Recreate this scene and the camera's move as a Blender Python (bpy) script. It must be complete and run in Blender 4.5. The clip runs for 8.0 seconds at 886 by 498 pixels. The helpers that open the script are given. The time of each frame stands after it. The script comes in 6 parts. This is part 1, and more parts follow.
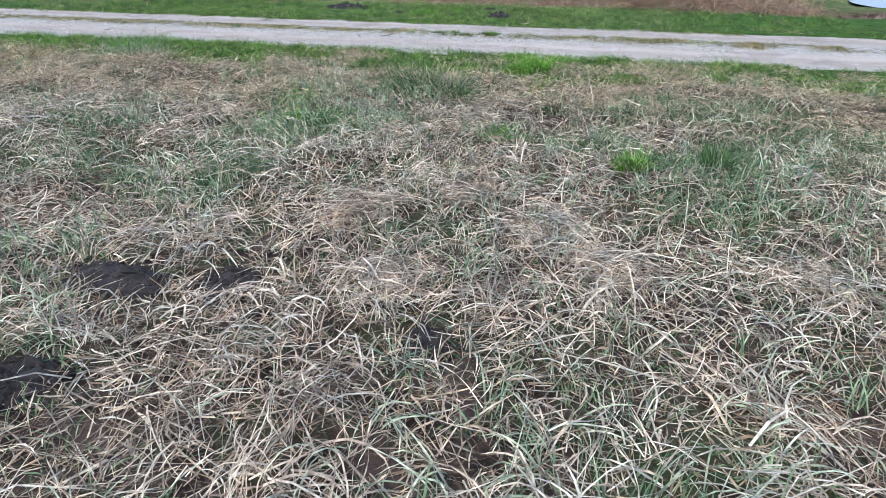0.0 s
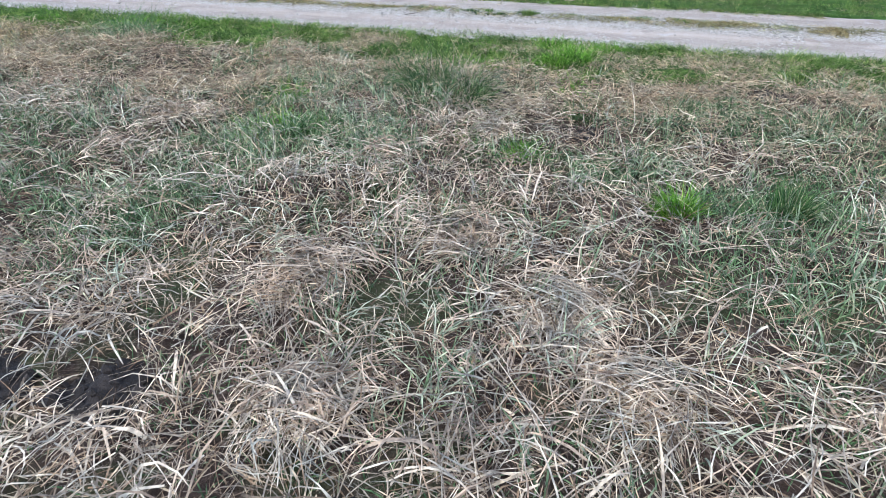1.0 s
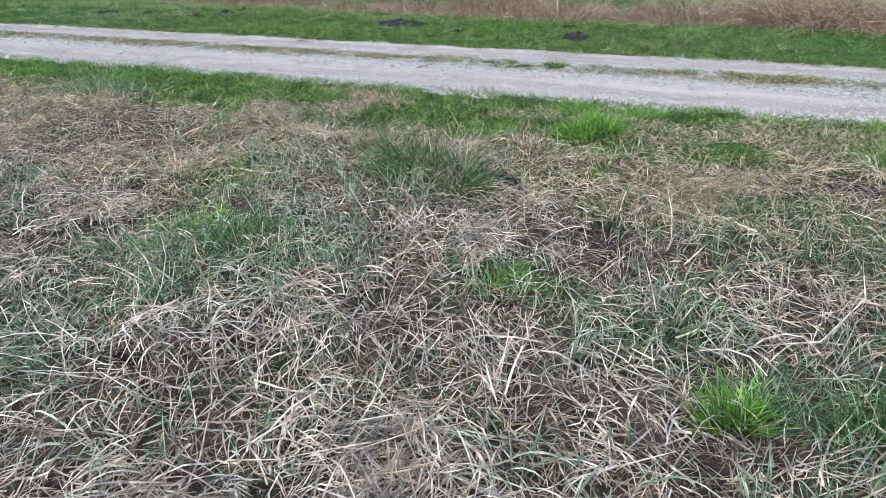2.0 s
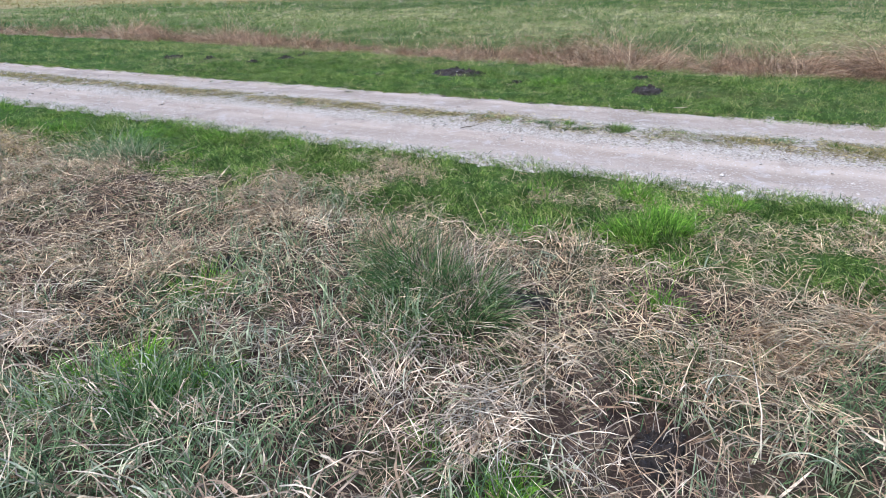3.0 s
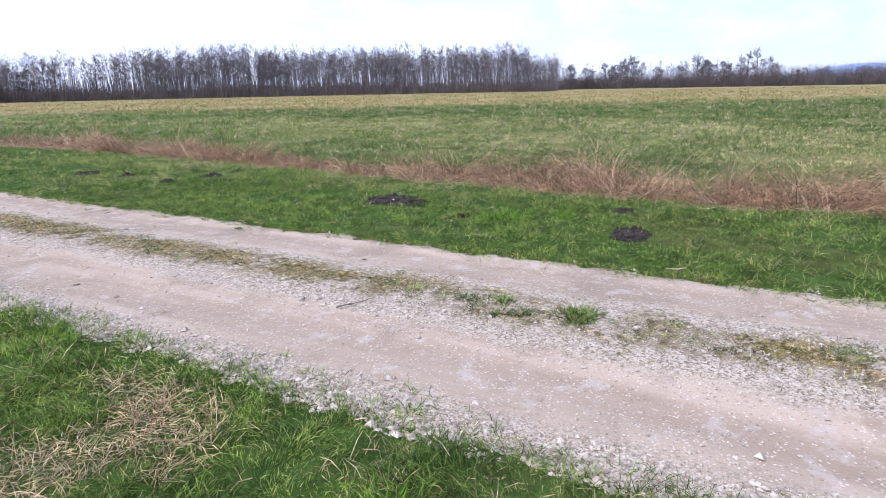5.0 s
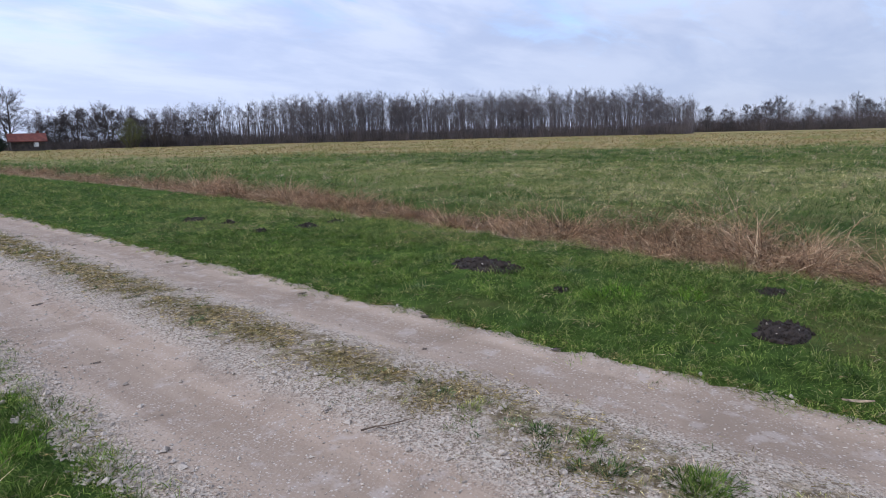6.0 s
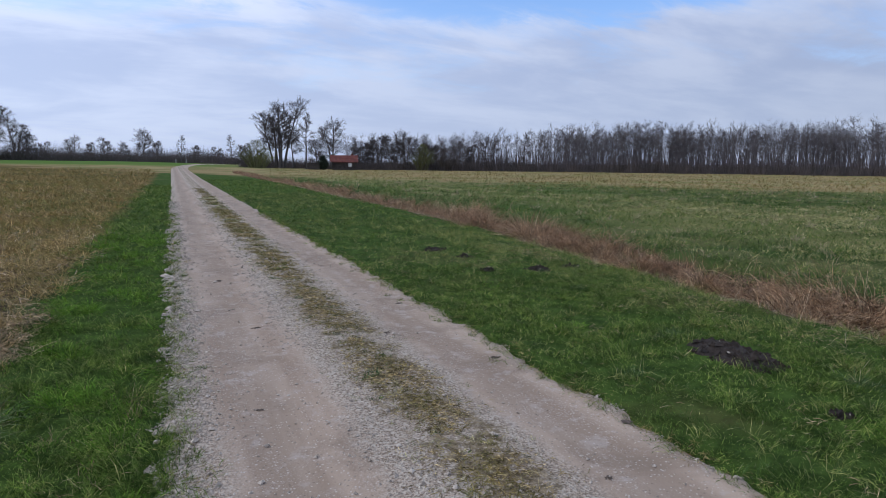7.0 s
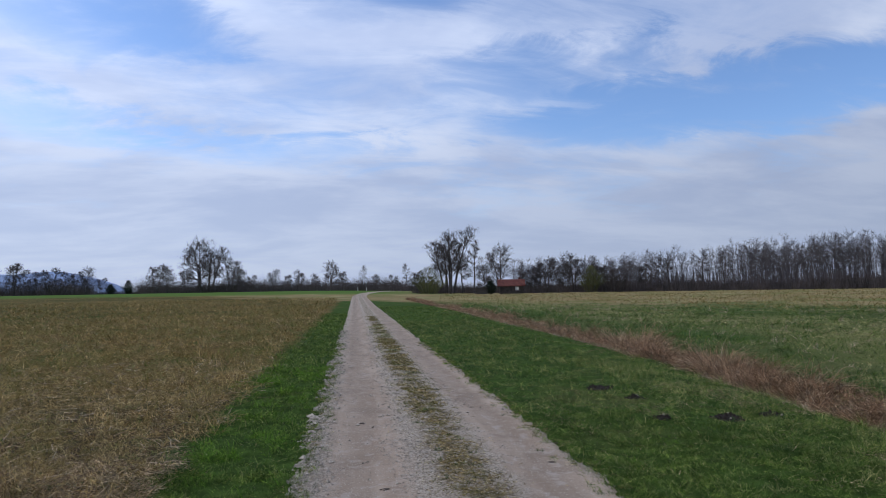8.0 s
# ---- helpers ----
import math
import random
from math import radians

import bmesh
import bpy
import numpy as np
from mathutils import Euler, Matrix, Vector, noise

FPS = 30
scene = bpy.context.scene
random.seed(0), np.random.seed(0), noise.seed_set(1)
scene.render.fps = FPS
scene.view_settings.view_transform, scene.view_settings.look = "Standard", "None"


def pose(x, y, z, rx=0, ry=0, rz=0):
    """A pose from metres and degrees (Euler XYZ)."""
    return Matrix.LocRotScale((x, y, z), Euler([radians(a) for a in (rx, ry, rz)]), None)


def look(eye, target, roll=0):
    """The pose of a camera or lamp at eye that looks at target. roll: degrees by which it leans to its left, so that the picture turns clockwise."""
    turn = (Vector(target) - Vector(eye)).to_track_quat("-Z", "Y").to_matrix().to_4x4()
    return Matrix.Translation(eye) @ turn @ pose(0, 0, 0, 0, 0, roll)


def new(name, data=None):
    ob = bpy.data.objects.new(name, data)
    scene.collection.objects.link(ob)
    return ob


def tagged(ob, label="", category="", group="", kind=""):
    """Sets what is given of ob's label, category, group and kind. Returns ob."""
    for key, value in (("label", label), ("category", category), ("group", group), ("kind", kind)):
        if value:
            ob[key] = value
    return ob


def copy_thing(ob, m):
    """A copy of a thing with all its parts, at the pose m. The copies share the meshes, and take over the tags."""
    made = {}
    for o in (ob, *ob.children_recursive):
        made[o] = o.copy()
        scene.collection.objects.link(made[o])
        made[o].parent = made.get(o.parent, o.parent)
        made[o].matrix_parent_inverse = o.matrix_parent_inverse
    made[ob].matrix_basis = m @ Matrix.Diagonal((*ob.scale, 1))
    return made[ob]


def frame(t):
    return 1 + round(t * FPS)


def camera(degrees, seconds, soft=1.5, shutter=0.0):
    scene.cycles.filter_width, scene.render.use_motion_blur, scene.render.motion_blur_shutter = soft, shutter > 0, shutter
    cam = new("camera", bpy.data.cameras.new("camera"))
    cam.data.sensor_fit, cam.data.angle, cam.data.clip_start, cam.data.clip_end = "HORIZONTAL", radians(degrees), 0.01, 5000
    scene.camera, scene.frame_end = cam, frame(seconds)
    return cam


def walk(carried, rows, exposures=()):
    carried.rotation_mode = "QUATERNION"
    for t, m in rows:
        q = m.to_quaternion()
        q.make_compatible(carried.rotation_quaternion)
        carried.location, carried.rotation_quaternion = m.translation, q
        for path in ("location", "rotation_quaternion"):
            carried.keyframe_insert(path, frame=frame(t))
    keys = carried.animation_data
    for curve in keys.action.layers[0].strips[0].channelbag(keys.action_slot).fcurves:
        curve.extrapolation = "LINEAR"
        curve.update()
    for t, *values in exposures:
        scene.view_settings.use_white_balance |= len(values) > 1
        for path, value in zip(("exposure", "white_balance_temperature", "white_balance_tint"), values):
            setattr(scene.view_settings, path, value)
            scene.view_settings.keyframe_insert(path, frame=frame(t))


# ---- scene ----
cam = camera(72.0, 8.0, 0.9, 0.04)
PATH = [
    (0, (-7.615, -1.838, 1.298), (-5.883, -1.436, 0.382), 0.3),
    (0.5, (-7.14, -1.867, 1.278), (-5.477, -1.393, 0.274), 1.3),
    (1, (-6.701, -1.888, 1.317), (-5.05, -1.362, 0.318), 0.2),
    (1.5, (-6.154, -1.903, 1.38), (-4.482, -1.311, 0.458), -2.8),
    (1.7, (-5.913, -1.911, 1.341), (-4.251, -1.289, 0.419), -2.7),
    (2.8, (-4.642, -1.76, 1.368), (-3.021, -0.931, 0.54), 2.8),
    (3, (-4.511, -1.781, 1.426), (-2.919, -0.884, 0.614), -1.4),
    (3.5, (-3.946, -1.699, 1.439), (-2.258, -0.89, 0.734), -2.7),
    (4, (-3.3, -1.653, 1.412), (-1.611, -0.814, 0.746), -0.2),
    (4.5, (-2.685, -1.522, 1.432), (-1.025, -0.591, 0.818), -1.8),
    (4.7, (-2.385, -1.479, 1.412), (-0.695, -0.565, 0.857), -0.8),
    (5.8, (-1.055, -1.229, 1.425), (0.501, -0.029, 1.052), -1.9),
    (6, (-0.846, -1.115, 1.463), (0.628, 0.185, 1.093), -1.4),
    (6.5, (-0.315, -0.88, 1.517), (0.825, 0.745, 1.273), -4.2),
    (7, (0.089, -0.698, 1.598), (0.892, 1.113, 1.325), 0.6),
    (7.5, (0.363, -0.381, 1.661), (1.115, 1.467, 1.529), -1.2),
    (8, (0.534, -0.053, 1.723), (0.822, 1.922, 1.852), -1.0),
]
EXPOSURE = [(0.0, 0.84, 5500, 6), (1.7, 0.84, 5500, 6), (3.0, 0.90, 5750, 11), (3.5, 0.92, 5900, 11), (4.7, 0.97, 6250, 17), (6.0, 0.08, 6250, 14), (7.0, -0.31, 6200, 12), (8.0, -0.57, 6250, 11)]
walk(cam, [(t, look(eye, target, roll)) for t, eye, target, roll in PATH], EXPOSURE)

# ---- sky and sun ----
world = bpy.data.worlds.new("world")
scene.world = world
world.use_nodes = True
SUN_UP, SUN_TURN = radians(42), radians(290)


def node(tree, kind, **sets):
    n = tree.nodes.new("ShaderNode" + kind)
    for key, value in sets.items():
        if key == "op":
            n.operation = value
        elif key == "blend":
            n.data_type, n.blend_type = "RGBA", value
        elif key == "mode":
            n.noise_dimensions = value
    return n


def wire(tree, a, b):
    tree.links.new(a, b)


def math_node(tree, op, a, b=None, clamp=False):
    n = node(tree, "Math", op=op)
    n.use_clamp = clamp
    for i, v in enumerate((a, b)):
        if v is None:
            continue
        if isinstance(v, (int, float)):
            n.inputs[i].default_value = v
        else:
            wire(tree, v, n.inputs[i])
    return n.outputs[0]


def smooth(tree, v, lo, hi):
    n = tree.nodes.new("ShaderNodeMapRange")
    n.interpolation_type = "SMOOTHSTEP"
    wire(tree, v, n.inputs[0])
    n.inputs[1].default_value, n.inputs[2].default_value = lo, hi
    return n.outputs[0]


def mix(tree, fac, a, b, blend="MIX"):
    n = node(tree, "Mix", blend=blend)
    for v, i in ((fac, 0), (a, 6), (b, 7)):
        if isinstance(v, (int, float)):
            n.inputs[i].default_value = v
        elif isinstance(v, tuple):
            n.inputs[i].default_value = (*v, 1) if len(v) == 3 else v
        else:
            wire(tree, v, n.inputs[i])
    return n.outputs[2]


def noise_node(tree, vec, scale, detail=4.0, rough=0.55, distort=0.0):
    n = tree.nodes.new("ShaderNodeTexNoise")
    n.inputs["Scale"].default_value, n.inputs["Detail"].default_value = scale, detail
    n.inputs["Roughness"].default_value, n.inputs["Distortion"].default_value = rough, distort
    if vec is not None:
        wire(tree, vec, n.inputs["Vector"])
    return n.outputs["Fac"]


def mapped(tree, vec, scale=(1, 1, 1), offset=(0, 0, 0), turn=0.0):
    n = tree.nodes.new("ShaderNodeMapping")
    wire(tree, vec, n.inputs[0])
    n.inputs[1].default_value, n.inputs[2].default_value, n.inputs[3].default_value = offset, (0, 0, turn), scale
    return n.outputs[0]


def build_sky():
    t = world.node_tree
    t.nodes.clear()
    sky = t.nodes.new("ShaderNodeTexSky")
    sky.sky_type, sky.sun_disc, sky.sun_elevation, sky.sun_rotation = "NISHITA", False, SUN_UP, SUN_TURN
    sky.dust_density, sky.air_density, sky.ozone_density = 0.6, 1.0, 2.0
    blue = t.nodes.new("ShaderNodeBackground")
    wire(t, mix(t, 1.0, sky.outputs[0], (1.22, 1.36, 1.6), "MULTIPLY"), blue.inputs[0])
    blue.inputs[1].default_value = 0.15
    co = t.nodes.new("ShaderNodeTexCoord").outputs["Generated"]
    sep = t.nodes.new("ShaderNodeSeparateXYZ")
    wire(t, co, sep.inputs[0])
    up = math_node(t, "MAXIMUM", sep.outputs[2], 0.0)
    over = math_node(t, "ADD", up, 0.20)
    flat = t.nodes.new("ShaderNodeCombineXYZ")
    wire(t, math_node(t, "DIVIDE", sep.outputs[0], over), flat.inputs[0])
    wire(t, math_node(t, "DIVIDE", sep.outputs[1], over), flat.inputs[1])
    layer = mapped(t, flat.outputs[0], (0.8, 1.15, 1), (3.1, 0.6, 0), 0.35)
    big = noise_node(t, layer, 0.9, 3.0, 0.5, 0.3)
    fine = noise_node(t, layer, 3.0, 8.0, 0.62, 0.7)
    wisp = noise_node(t, mapped(t, flat.outputs[0], (1.6, 4.2, 1), (1.3, 5.2, 0), -0.25), 1.1, 7.0, 0.62, 0.5)
    cover = math_node(t, "ADD", math_node(t, "MULTIPLY", big, 0.45), math_node(t, "ADD", math_node(t, "MULTIPLY", fine, 0.35), math_node(t, "MULTIPLY", wisp, 0.35)))
    low = smooth(t, up, 0.26, 0.02)
    cover = math_node(t, "ADD", cover, math_node(t, "MULTIPLY", low, 0.22))
    # openings in the cloud: bearing, height, half width and half height in degrees
    bearing = math_node(t, "MULTIPLY", math_node(t, "ARCTAN2", sep.outputs[0], sep.outputs[1]), 57.3)
    height = math_node(t, "MULTIPLY", math_node(t, "ARCSINE", sep.outputs[2]), 57.3)
    drift = math_node(t, "MULTIPLY", math_node(t, "SUBTRACT", fine, 0.5), 9.0)
    sway = math_node(t, "MULTIPLY", math_node(t, "SUBTRACT", wisp, 0.5), 30.0)
    for b0, e0, wide, tall, deep in ((34, 15.5, 19, 3.6, 0.30), (20, 19.5, 12, 2.4, 0.16), (-20, 22.5, 13, 3.4, 0.20), (-6, 12.5, 16, 1.9, 0.13), (-24, 14.0, 9, 2.4, 0.16), (2, 27, 14, 3.0, 0.16)):
        u = math_node(t, "DIVIDE", math_node(t, "SUBTRACT", math_node(t, "ADD", bearing, sway), b0), wide)
        v = math_node(t, "DIVIDE", math_node(t, "SUBTRACT", math_node(t, "ADD", height, drift), e0), tall)
        d = math_node(t, "ADD", math_node(t, "MULTIPLY", u, u), math_node(t, "MULTIPLY", v, v))
        cover = math_node(t, "SUBTRACT", cover, math_node(t, "MULTIPLY", smooth(t, d, 1.5, 0.1), deep))
    mask = smooth(t, cover, 0.30, 0.66)
    mask = math_node(t, "MULTIPLY", mask, 0.94)
    shade = noise_node(t, mapped(t, layer, (1, 1, 1), (7, 2, 0)), 1.5, 5.0, 0.55, 0.3)
    shade = math_node(t, "ADD", math_node(t, "MULTIPLY", shade, 0.8), math_node(t, "MULTIPLY", wisp, 0.2))
    tone = mix(t, smooth(t, shade, 0.38, 0.62), (0.45, 0.53, 0.725), (0.655, 0.722, 0.875))
    tone = mix(t, math_node(t, "MULTIPLY", low, 0.6), tone, (0.515, 0.588, 0.77))
    # clouds are brighter towards the hidden sun
    toward = math_node(t, "ADD", math_node(t, "MULTIPLY", sep.outputs[0], math.sin(SUN_TURN)), math_node(t, "MULTIPLY", sep.outputs[1], math.cos(SUN_TURN)))
    cloud = t.nodes.new("ShaderNodeBackground")
    wire(t, tone, cloud.inputs[0])
    strength = math_node(t, "ADD", math_node(t, "MULTIPLY", toward, 0.35), 1.2)
    wire(t, math_node(t, "MULTIPLY", strength, math_node(t, "ADD", math_node(t, "MULTIPLY", smooth(t, up, 0.12, 0.40), 0.35), 1.0)), cloud.inputs[1])
    both = t.nodes.new("ShaderNodeMixShader")
    wire(t, mask, both.inputs[0])
    wire(t, blue.outputs[0], both.inputs[1])
    wire(t, cloud.outputs[0], both.inputs[2])
    out = t.nodes.new("ShaderNodeOutputWorld")
    wire(t, both.outputs[0], out.inputs[0])


build_sky()
sun_data = bpy.data.lights.new("sun", "SUN")
sun_data.energy, sun_data.angle, sun_data.color = 1.5, radians(14), (1.0, 0.90, 0.76)
sun = new("sun", sun_data)
# the sky's sun stands at SUN_TURN from +y, clockwise seen from above
sun_way = Vector((math.sin(SUN_TURN) * math.cos(SUN_UP), math.cos(SUN_TURN) * math.cos(SUN_UP), math.sin(SUN_UP)))
sun.matrix_world = look(sun_way * 60, (0, 0, 0))

# ---- materials ----


def fresh(name):
    m = bpy.data.materials.new(name)
    m.use_nodes = True
    t = m.node_tree
    t.nodes.clear()
    out = t.nodes.new("ShaderNodeOutputMaterial")
    bsdf = t.nodes.new("ShaderNodeBsdfPrincipled")
    wire(t, bsdf.outputs[0], out.inputs[0])
    return m, t, bsdf, out


def place(t):
    return t.nodes.new("ShaderNodeNewGeometry").outputs["Position"]


def ramp(t, v, stops):
    n = t.nodes.new("ShaderNodeValToRGB")
    wire(t, v, n.inputs[0])
    e = n.color_ramp.elements
    while len(e) < len(stops):
        e.new(0.5)
    for el, (p, c) in zip(e, stops):
        el.position, el.color = p, (*c, 1)
    return n.outputs[0]


def relief(t, bsdf, height, strength, distance):
    b = t.nodes.new("ShaderNodeBump")
    b.inputs["Strength"].default_value, b.inputs["Distance"].default_value = strength, distance
    wire(t, height, b.inputs["Height"])
    wire(t, b.outputs[0], bsdf.inputs["Normal"])


def blade_material(name, stops, patch, patch_scale=0.8, amount=0.5, rough=0.6, through_light=0.25):
    """Grass or straw: a colour for each blade, drifting in patches over the ground."""
    m, t, bsdf, out = fresh(name)
    geo = t.nodes.new("ShaderNodeNewGeometry")
    col = ramp(t, geo.outputs["Random Per Island"], stops)
    n = noise_node(t, geo.outputs["Position"], patch_scale, 4.0, 0.6)
    col = mix(t, math_node(t, "MULTIPLY", smooth(t, n, 0.42, 0.66), amount), col, patch)
    spot = noise_node(t, geo.outputs["Position"], patch_scale * 6, 3.0, 0.6)
    col = mix(t, 1.0, col, mix(t, smooth(t, spot, 0.32, 0.68), (0.60, 0.64, 0.62), (1.42, 1.32, 1.15)), "MULTIPLY")
    streak = noise_node(t, geo.outputs["Position"], 28.0, 3.0)
    col = mix(t, 0.85, col, mix(t, smooth(t, streak, 0.3, 0.7), (0.42, 0.42, 0.45), (1.5, 1.5, 1.4)), "MULTIPLY")
    wire(t, col, bsdf.inputs["Base Color"])
    bsdf.inputs["Roughness"].default_value = rough
    bsdf.inputs["Specular IOR Level"].default_value = 0.03
    lit = t.nodes.new("ShaderNodeBsdfTranslucent")
    wire(t, col, lit.inputs[0])
    both = t.nodes.new("ShaderNodeMixShader")
    both.inputs[0].default_value = through_light
    wire(t, bsdf.outputs[0], both.inputs[1])
    wire(t, lit.outputs[0], both.inputs[2])
    wire(t, both.outputs[0], out.inputs[0])
    return m


def grain_material(name, a, b, scale, rough=0.9, bump=0.5, depth=0.01, third=None):
    """A plain rough surface of two or three tones at two scales."""
    m, t, bsdf, _ = fresh(name)
    p = place(t)
    n1 = noise_node(t, p, scale, 6.0, 0.65)
    n2 = noise_node(t, p, scale * 9, 4.0, 0.6)
    col = mix(t, smooth(t, n1, 0.35, 0.65), a, b)
    if third:
        col = mix(t, math_node(t, "MULTIPLY", smooth(t, n2, 0.5, 0.7), 0.7), col, third)
    wire(t, col, bsdf.inputs["Base Color"])
    bsdf.inputs["Roughness"].default_value = rough
    relief(t, bsdf, math_node(t, "ADD", n1, math_node(t, "MULTIPLY", n2, 0.6)), bump, depth)
    return m


STRAW = blade_material("dry_straw", [(0.0, (0.17, 0.12, 0.09)), (0.2, (0.33, 0.25, 0.195)), (0.6, (0.50, 0.41, 0.325)), (1.0, (0.64, 0.56, 0.47))], (0.34, 0.24, 0.185), 0.9, 0.5, 0.55, 0.12)
THATCH = blade_material("rotting_thatch", [(0.0, (0.09, 0.06, 0.045)), (0.35, (0.24, 0.168, 0.115)), (0.7, (0.43, 0.335, 0.24)), (1.0, (0.60, 0.505, 0.39))], (0.23, 0.15, 0.105), 1.4, 0.5, 0.7, 0.1)
BROWN = blade_material("brown_straw", [(0.0, (0.13, 0.085, 0.055)), (0.25, (0.32, 0.225, 0.15)), (0.6, (0.44, 0.345, 0.23)), (1.0, (0.61, 0.51, 0.365))], (0.27, 0.185, 0.125), 1.3, 0.5, 0.55, 0.12)
REED = blade_material("red_brown_reed", [(0.0, (0.09, 0.054, 0.038)), (0.4, (0.27, 0.172, 0.113)), (0.78, (0.47, 0.325, 0.22)), (1.0, (0.70, 0.565, 0.42))], (0.25, 0.15, 0.105), 0.9, 0.6)
GREEN = blade_material("meadow_grass", [(0.0, (0.03, 0.066, 0.015)), (0.45, (0.098, 0.168, 0.036)), (0.8, (0.20, 0.285, 0.068)), (0.94, (0.30, 0.36, 0.12)), (1.0, (0.46, 0.41, 0.22))], (0.05, 0.095, 0.026), 0.7, 0.5)
BRIGHT = blade_material("fresh_tussock_grass", [(0.0, (0.065, 0.155, 0.022)), (0.6, (0.145, 0.30, 0.036)), (1.0, (0.27, 0.41, 0.07))], (0.09, 0.19, 0.03), 3.0, 0.4)
SEDGE = blade_material("grey_green_sedge", [(0.0, (0.06, 0.11, 0.05)), (0.5, (0.12, 0.19, 0.09)), (0.85, (0.24, 0.30, 0.17)), (1.0, (0.50, 0.44, 0.31))], (0.10, 0.16, 0.08), 1.5, 0.5)
BLEACHED = blade_material("bleached_sedge", [(0.0, (0.22, 0.25, 0.17)), (0.5, (0.40, 0.41, 0.30)), (1.0, (0.60, 0.58, 0.47))], (0.26, 0.30, 0.19), 1.2, 0.5, 0.6, 0.2)
SHOOT = blade_material("blue_green_shoot", [(0.0, (0.12, 0.17, 0.095)), (0.6, (0.21, 0.27, 0.165)), (1.0, (0.42, 0.44, 0.32))], (0.13, 0.20, 0.10), 1.5, 0.4)
RUSH = blade_material("dark_green_rush", [(0.0, (0.025, 0.06, 0.02)), (0.5, (0.055, 0.11, 0.035)), (0.88, (0.12, 0.18, 0.07)), (1.0, (0.40, 0.35, 0.23))], (0.06, 0.10, 0.04), 2.5, 0.5)
MIXED = blade_material("far_meadow_grass", [(0.0, (0.042, 0.085, 0.02)), (0.5, (0.095, 0.165, 0.038)), (0.78, (0.20, 0.235, 0.08)), (1.0, (0.50, 0.45, 0.27))], (0.065, 0.125, 0.03), 0.16, 0.55)
TAN = blade_material("tan_field_grass", [(0.0, (0.15, 0.105, 0.04)), (0.5, (0.30, 0.215, 0.10)), (0.85, (0.46, 0.35, 0.185)), (1.0, (0.14, 0.17, 0.045))], (0.13, 0.155, 0.04), 0.22, 0.6)
MOSS = blade_material("median_moss_grass", [(0.0, (0.10, 0.08, 0.035)), (0.5, (0.20, 0.165, 0.08)), (1.0, (0.40, 0.34, 0.20))], (0.12, 0.14, 0.035), 2.0, 0.5)
CROWN = blade_material("trodden_dry_grass", [(0.0, (0.10, 0.075, 0.03)), (0.35, (0.23, 0.175, 0.085)), (0.75, (0.40, 0.32, 0.175)), (1.0, (0.58, 0.49, 0.31))], (0.13, 0.13, 0.035), 2.5, 0.6)
PALE = blade_material("pale_green_grass", [(0.0, (0.15, 0.19, 0.06)), (0.5, (0.25, 0.285, 0.10)), (1.0, (0.46, 0.43, 0.22))], (0.12, 0.19, 0.05), 1.0, 0.5)
FADED = blade_material("faded_meadow_grass", [(0.0, (0.18, 0.20, 0.08)), (0.45, (0.35, 0.34, 0.165)), (0.8, (0.54, 0.50, 0.29)), (1.0, (0.72, 0.66, 0.44))], (0.19, 0.23, 0.08), 0.35, 0.45)
EARTH = grain_material("damp_brown_earth", (0.06, 0.045, 0.035), (0.12, 0.092, 0.072), 40.0, 0.95, 0.6, 0.004)
TANGLE = blade_material("tangled_tan_straw", [(0.0, (0.12, 0.08, 0.035)), (0.3, (0.27, 0.19, 0.085)), (0.7, (0.46, 0.345, 0.17)), (1.0, (0.66, 0.53, 0.31))], (0.17, 0.17, 0.055), 0.9, 0.5)
SOIL = grain_material("black_crumbly_soil", (0.014, 0.009, 0.006), (0.038, 0.026, 0.018), 18.0, 0.95, 0.9, 0.02)
STONE = grain_material("pale_limestone_gravel", (0.21, 0.177, 0.142), (0.52, 0.453, 0.375), 25.0, 0.85, 0.4, 0.004)
DRYWOOD = grain_material("weathered_stick_bark", (0.075, 0.052, 0.036), (0.16, 0.115, 0.08), 30.0, 0.9, 0.4, 0.003)
BARK = grain_material("grey_brown_bark", (0.035, 0.03, 0.03), (0.085, 0.075, 0.07), 3.0, 0.9, 0.5, 0.02)
TWIG = grain_material("dark_bare_twigs", (0.042, 0.037, 0.038), (0.088, 0.075, 0.073), 1.0, 0.9, 0.0, 0.01)
# distance haze is mixed into this colour, paler and greyer-blue than BARK
WOODS = grain_material("haze_paled_wood_stems", (0.08, 0.072, 0.076), (0.158, 0.139, 0.14), 0.5, 0.9, 0.0, 0.01)
BRUSH = grain_material("brown_undergrowth", (0.05, 0.042, 0.042), (0.11, 0.088, 0.08), 0.3, 0.9, 0.0, 0.01)
LEAFY = grain_material("budding_willow_twigs", (0.09, 0.10, 0.04), (0.16, 0.16, 0.06), 0.6, 0.9, 0.0, 0.01)
CONIFER = grain_material("dark_conifer_needles", (0.012, 0.02, 0.014), (0.03, 0.045, 0.028), 2.0, 0.8, 0.3, 0.05)
# the blue of distance haze is put into the hills' base colour
HILL = grain_material("haze_tinted_hill", (0.17, 0.24, 0.40), (0.21, 0.29, 0.46), 0.004, 1.0, 0.0, 0.1)
TILE = grain_material("red_clay_roof_tiles", (0.10, 0.028, 0.022), (0.17, 0.05, 0.036), 1.5, 0.85, 0.4, 0.02)
BOARD = grain_material("weathered_dark_boards", (0.035, 0.028, 0.024), (0.075, 0.06, 0.05), 2.0, 0.85, 0.4, 0.01)
PAINT = grain_material("white_paint", (0.72, 0.72, 0.70), (0.82, 0.82, 0.80), 4.0, 0.6, 0.1, 0.002)
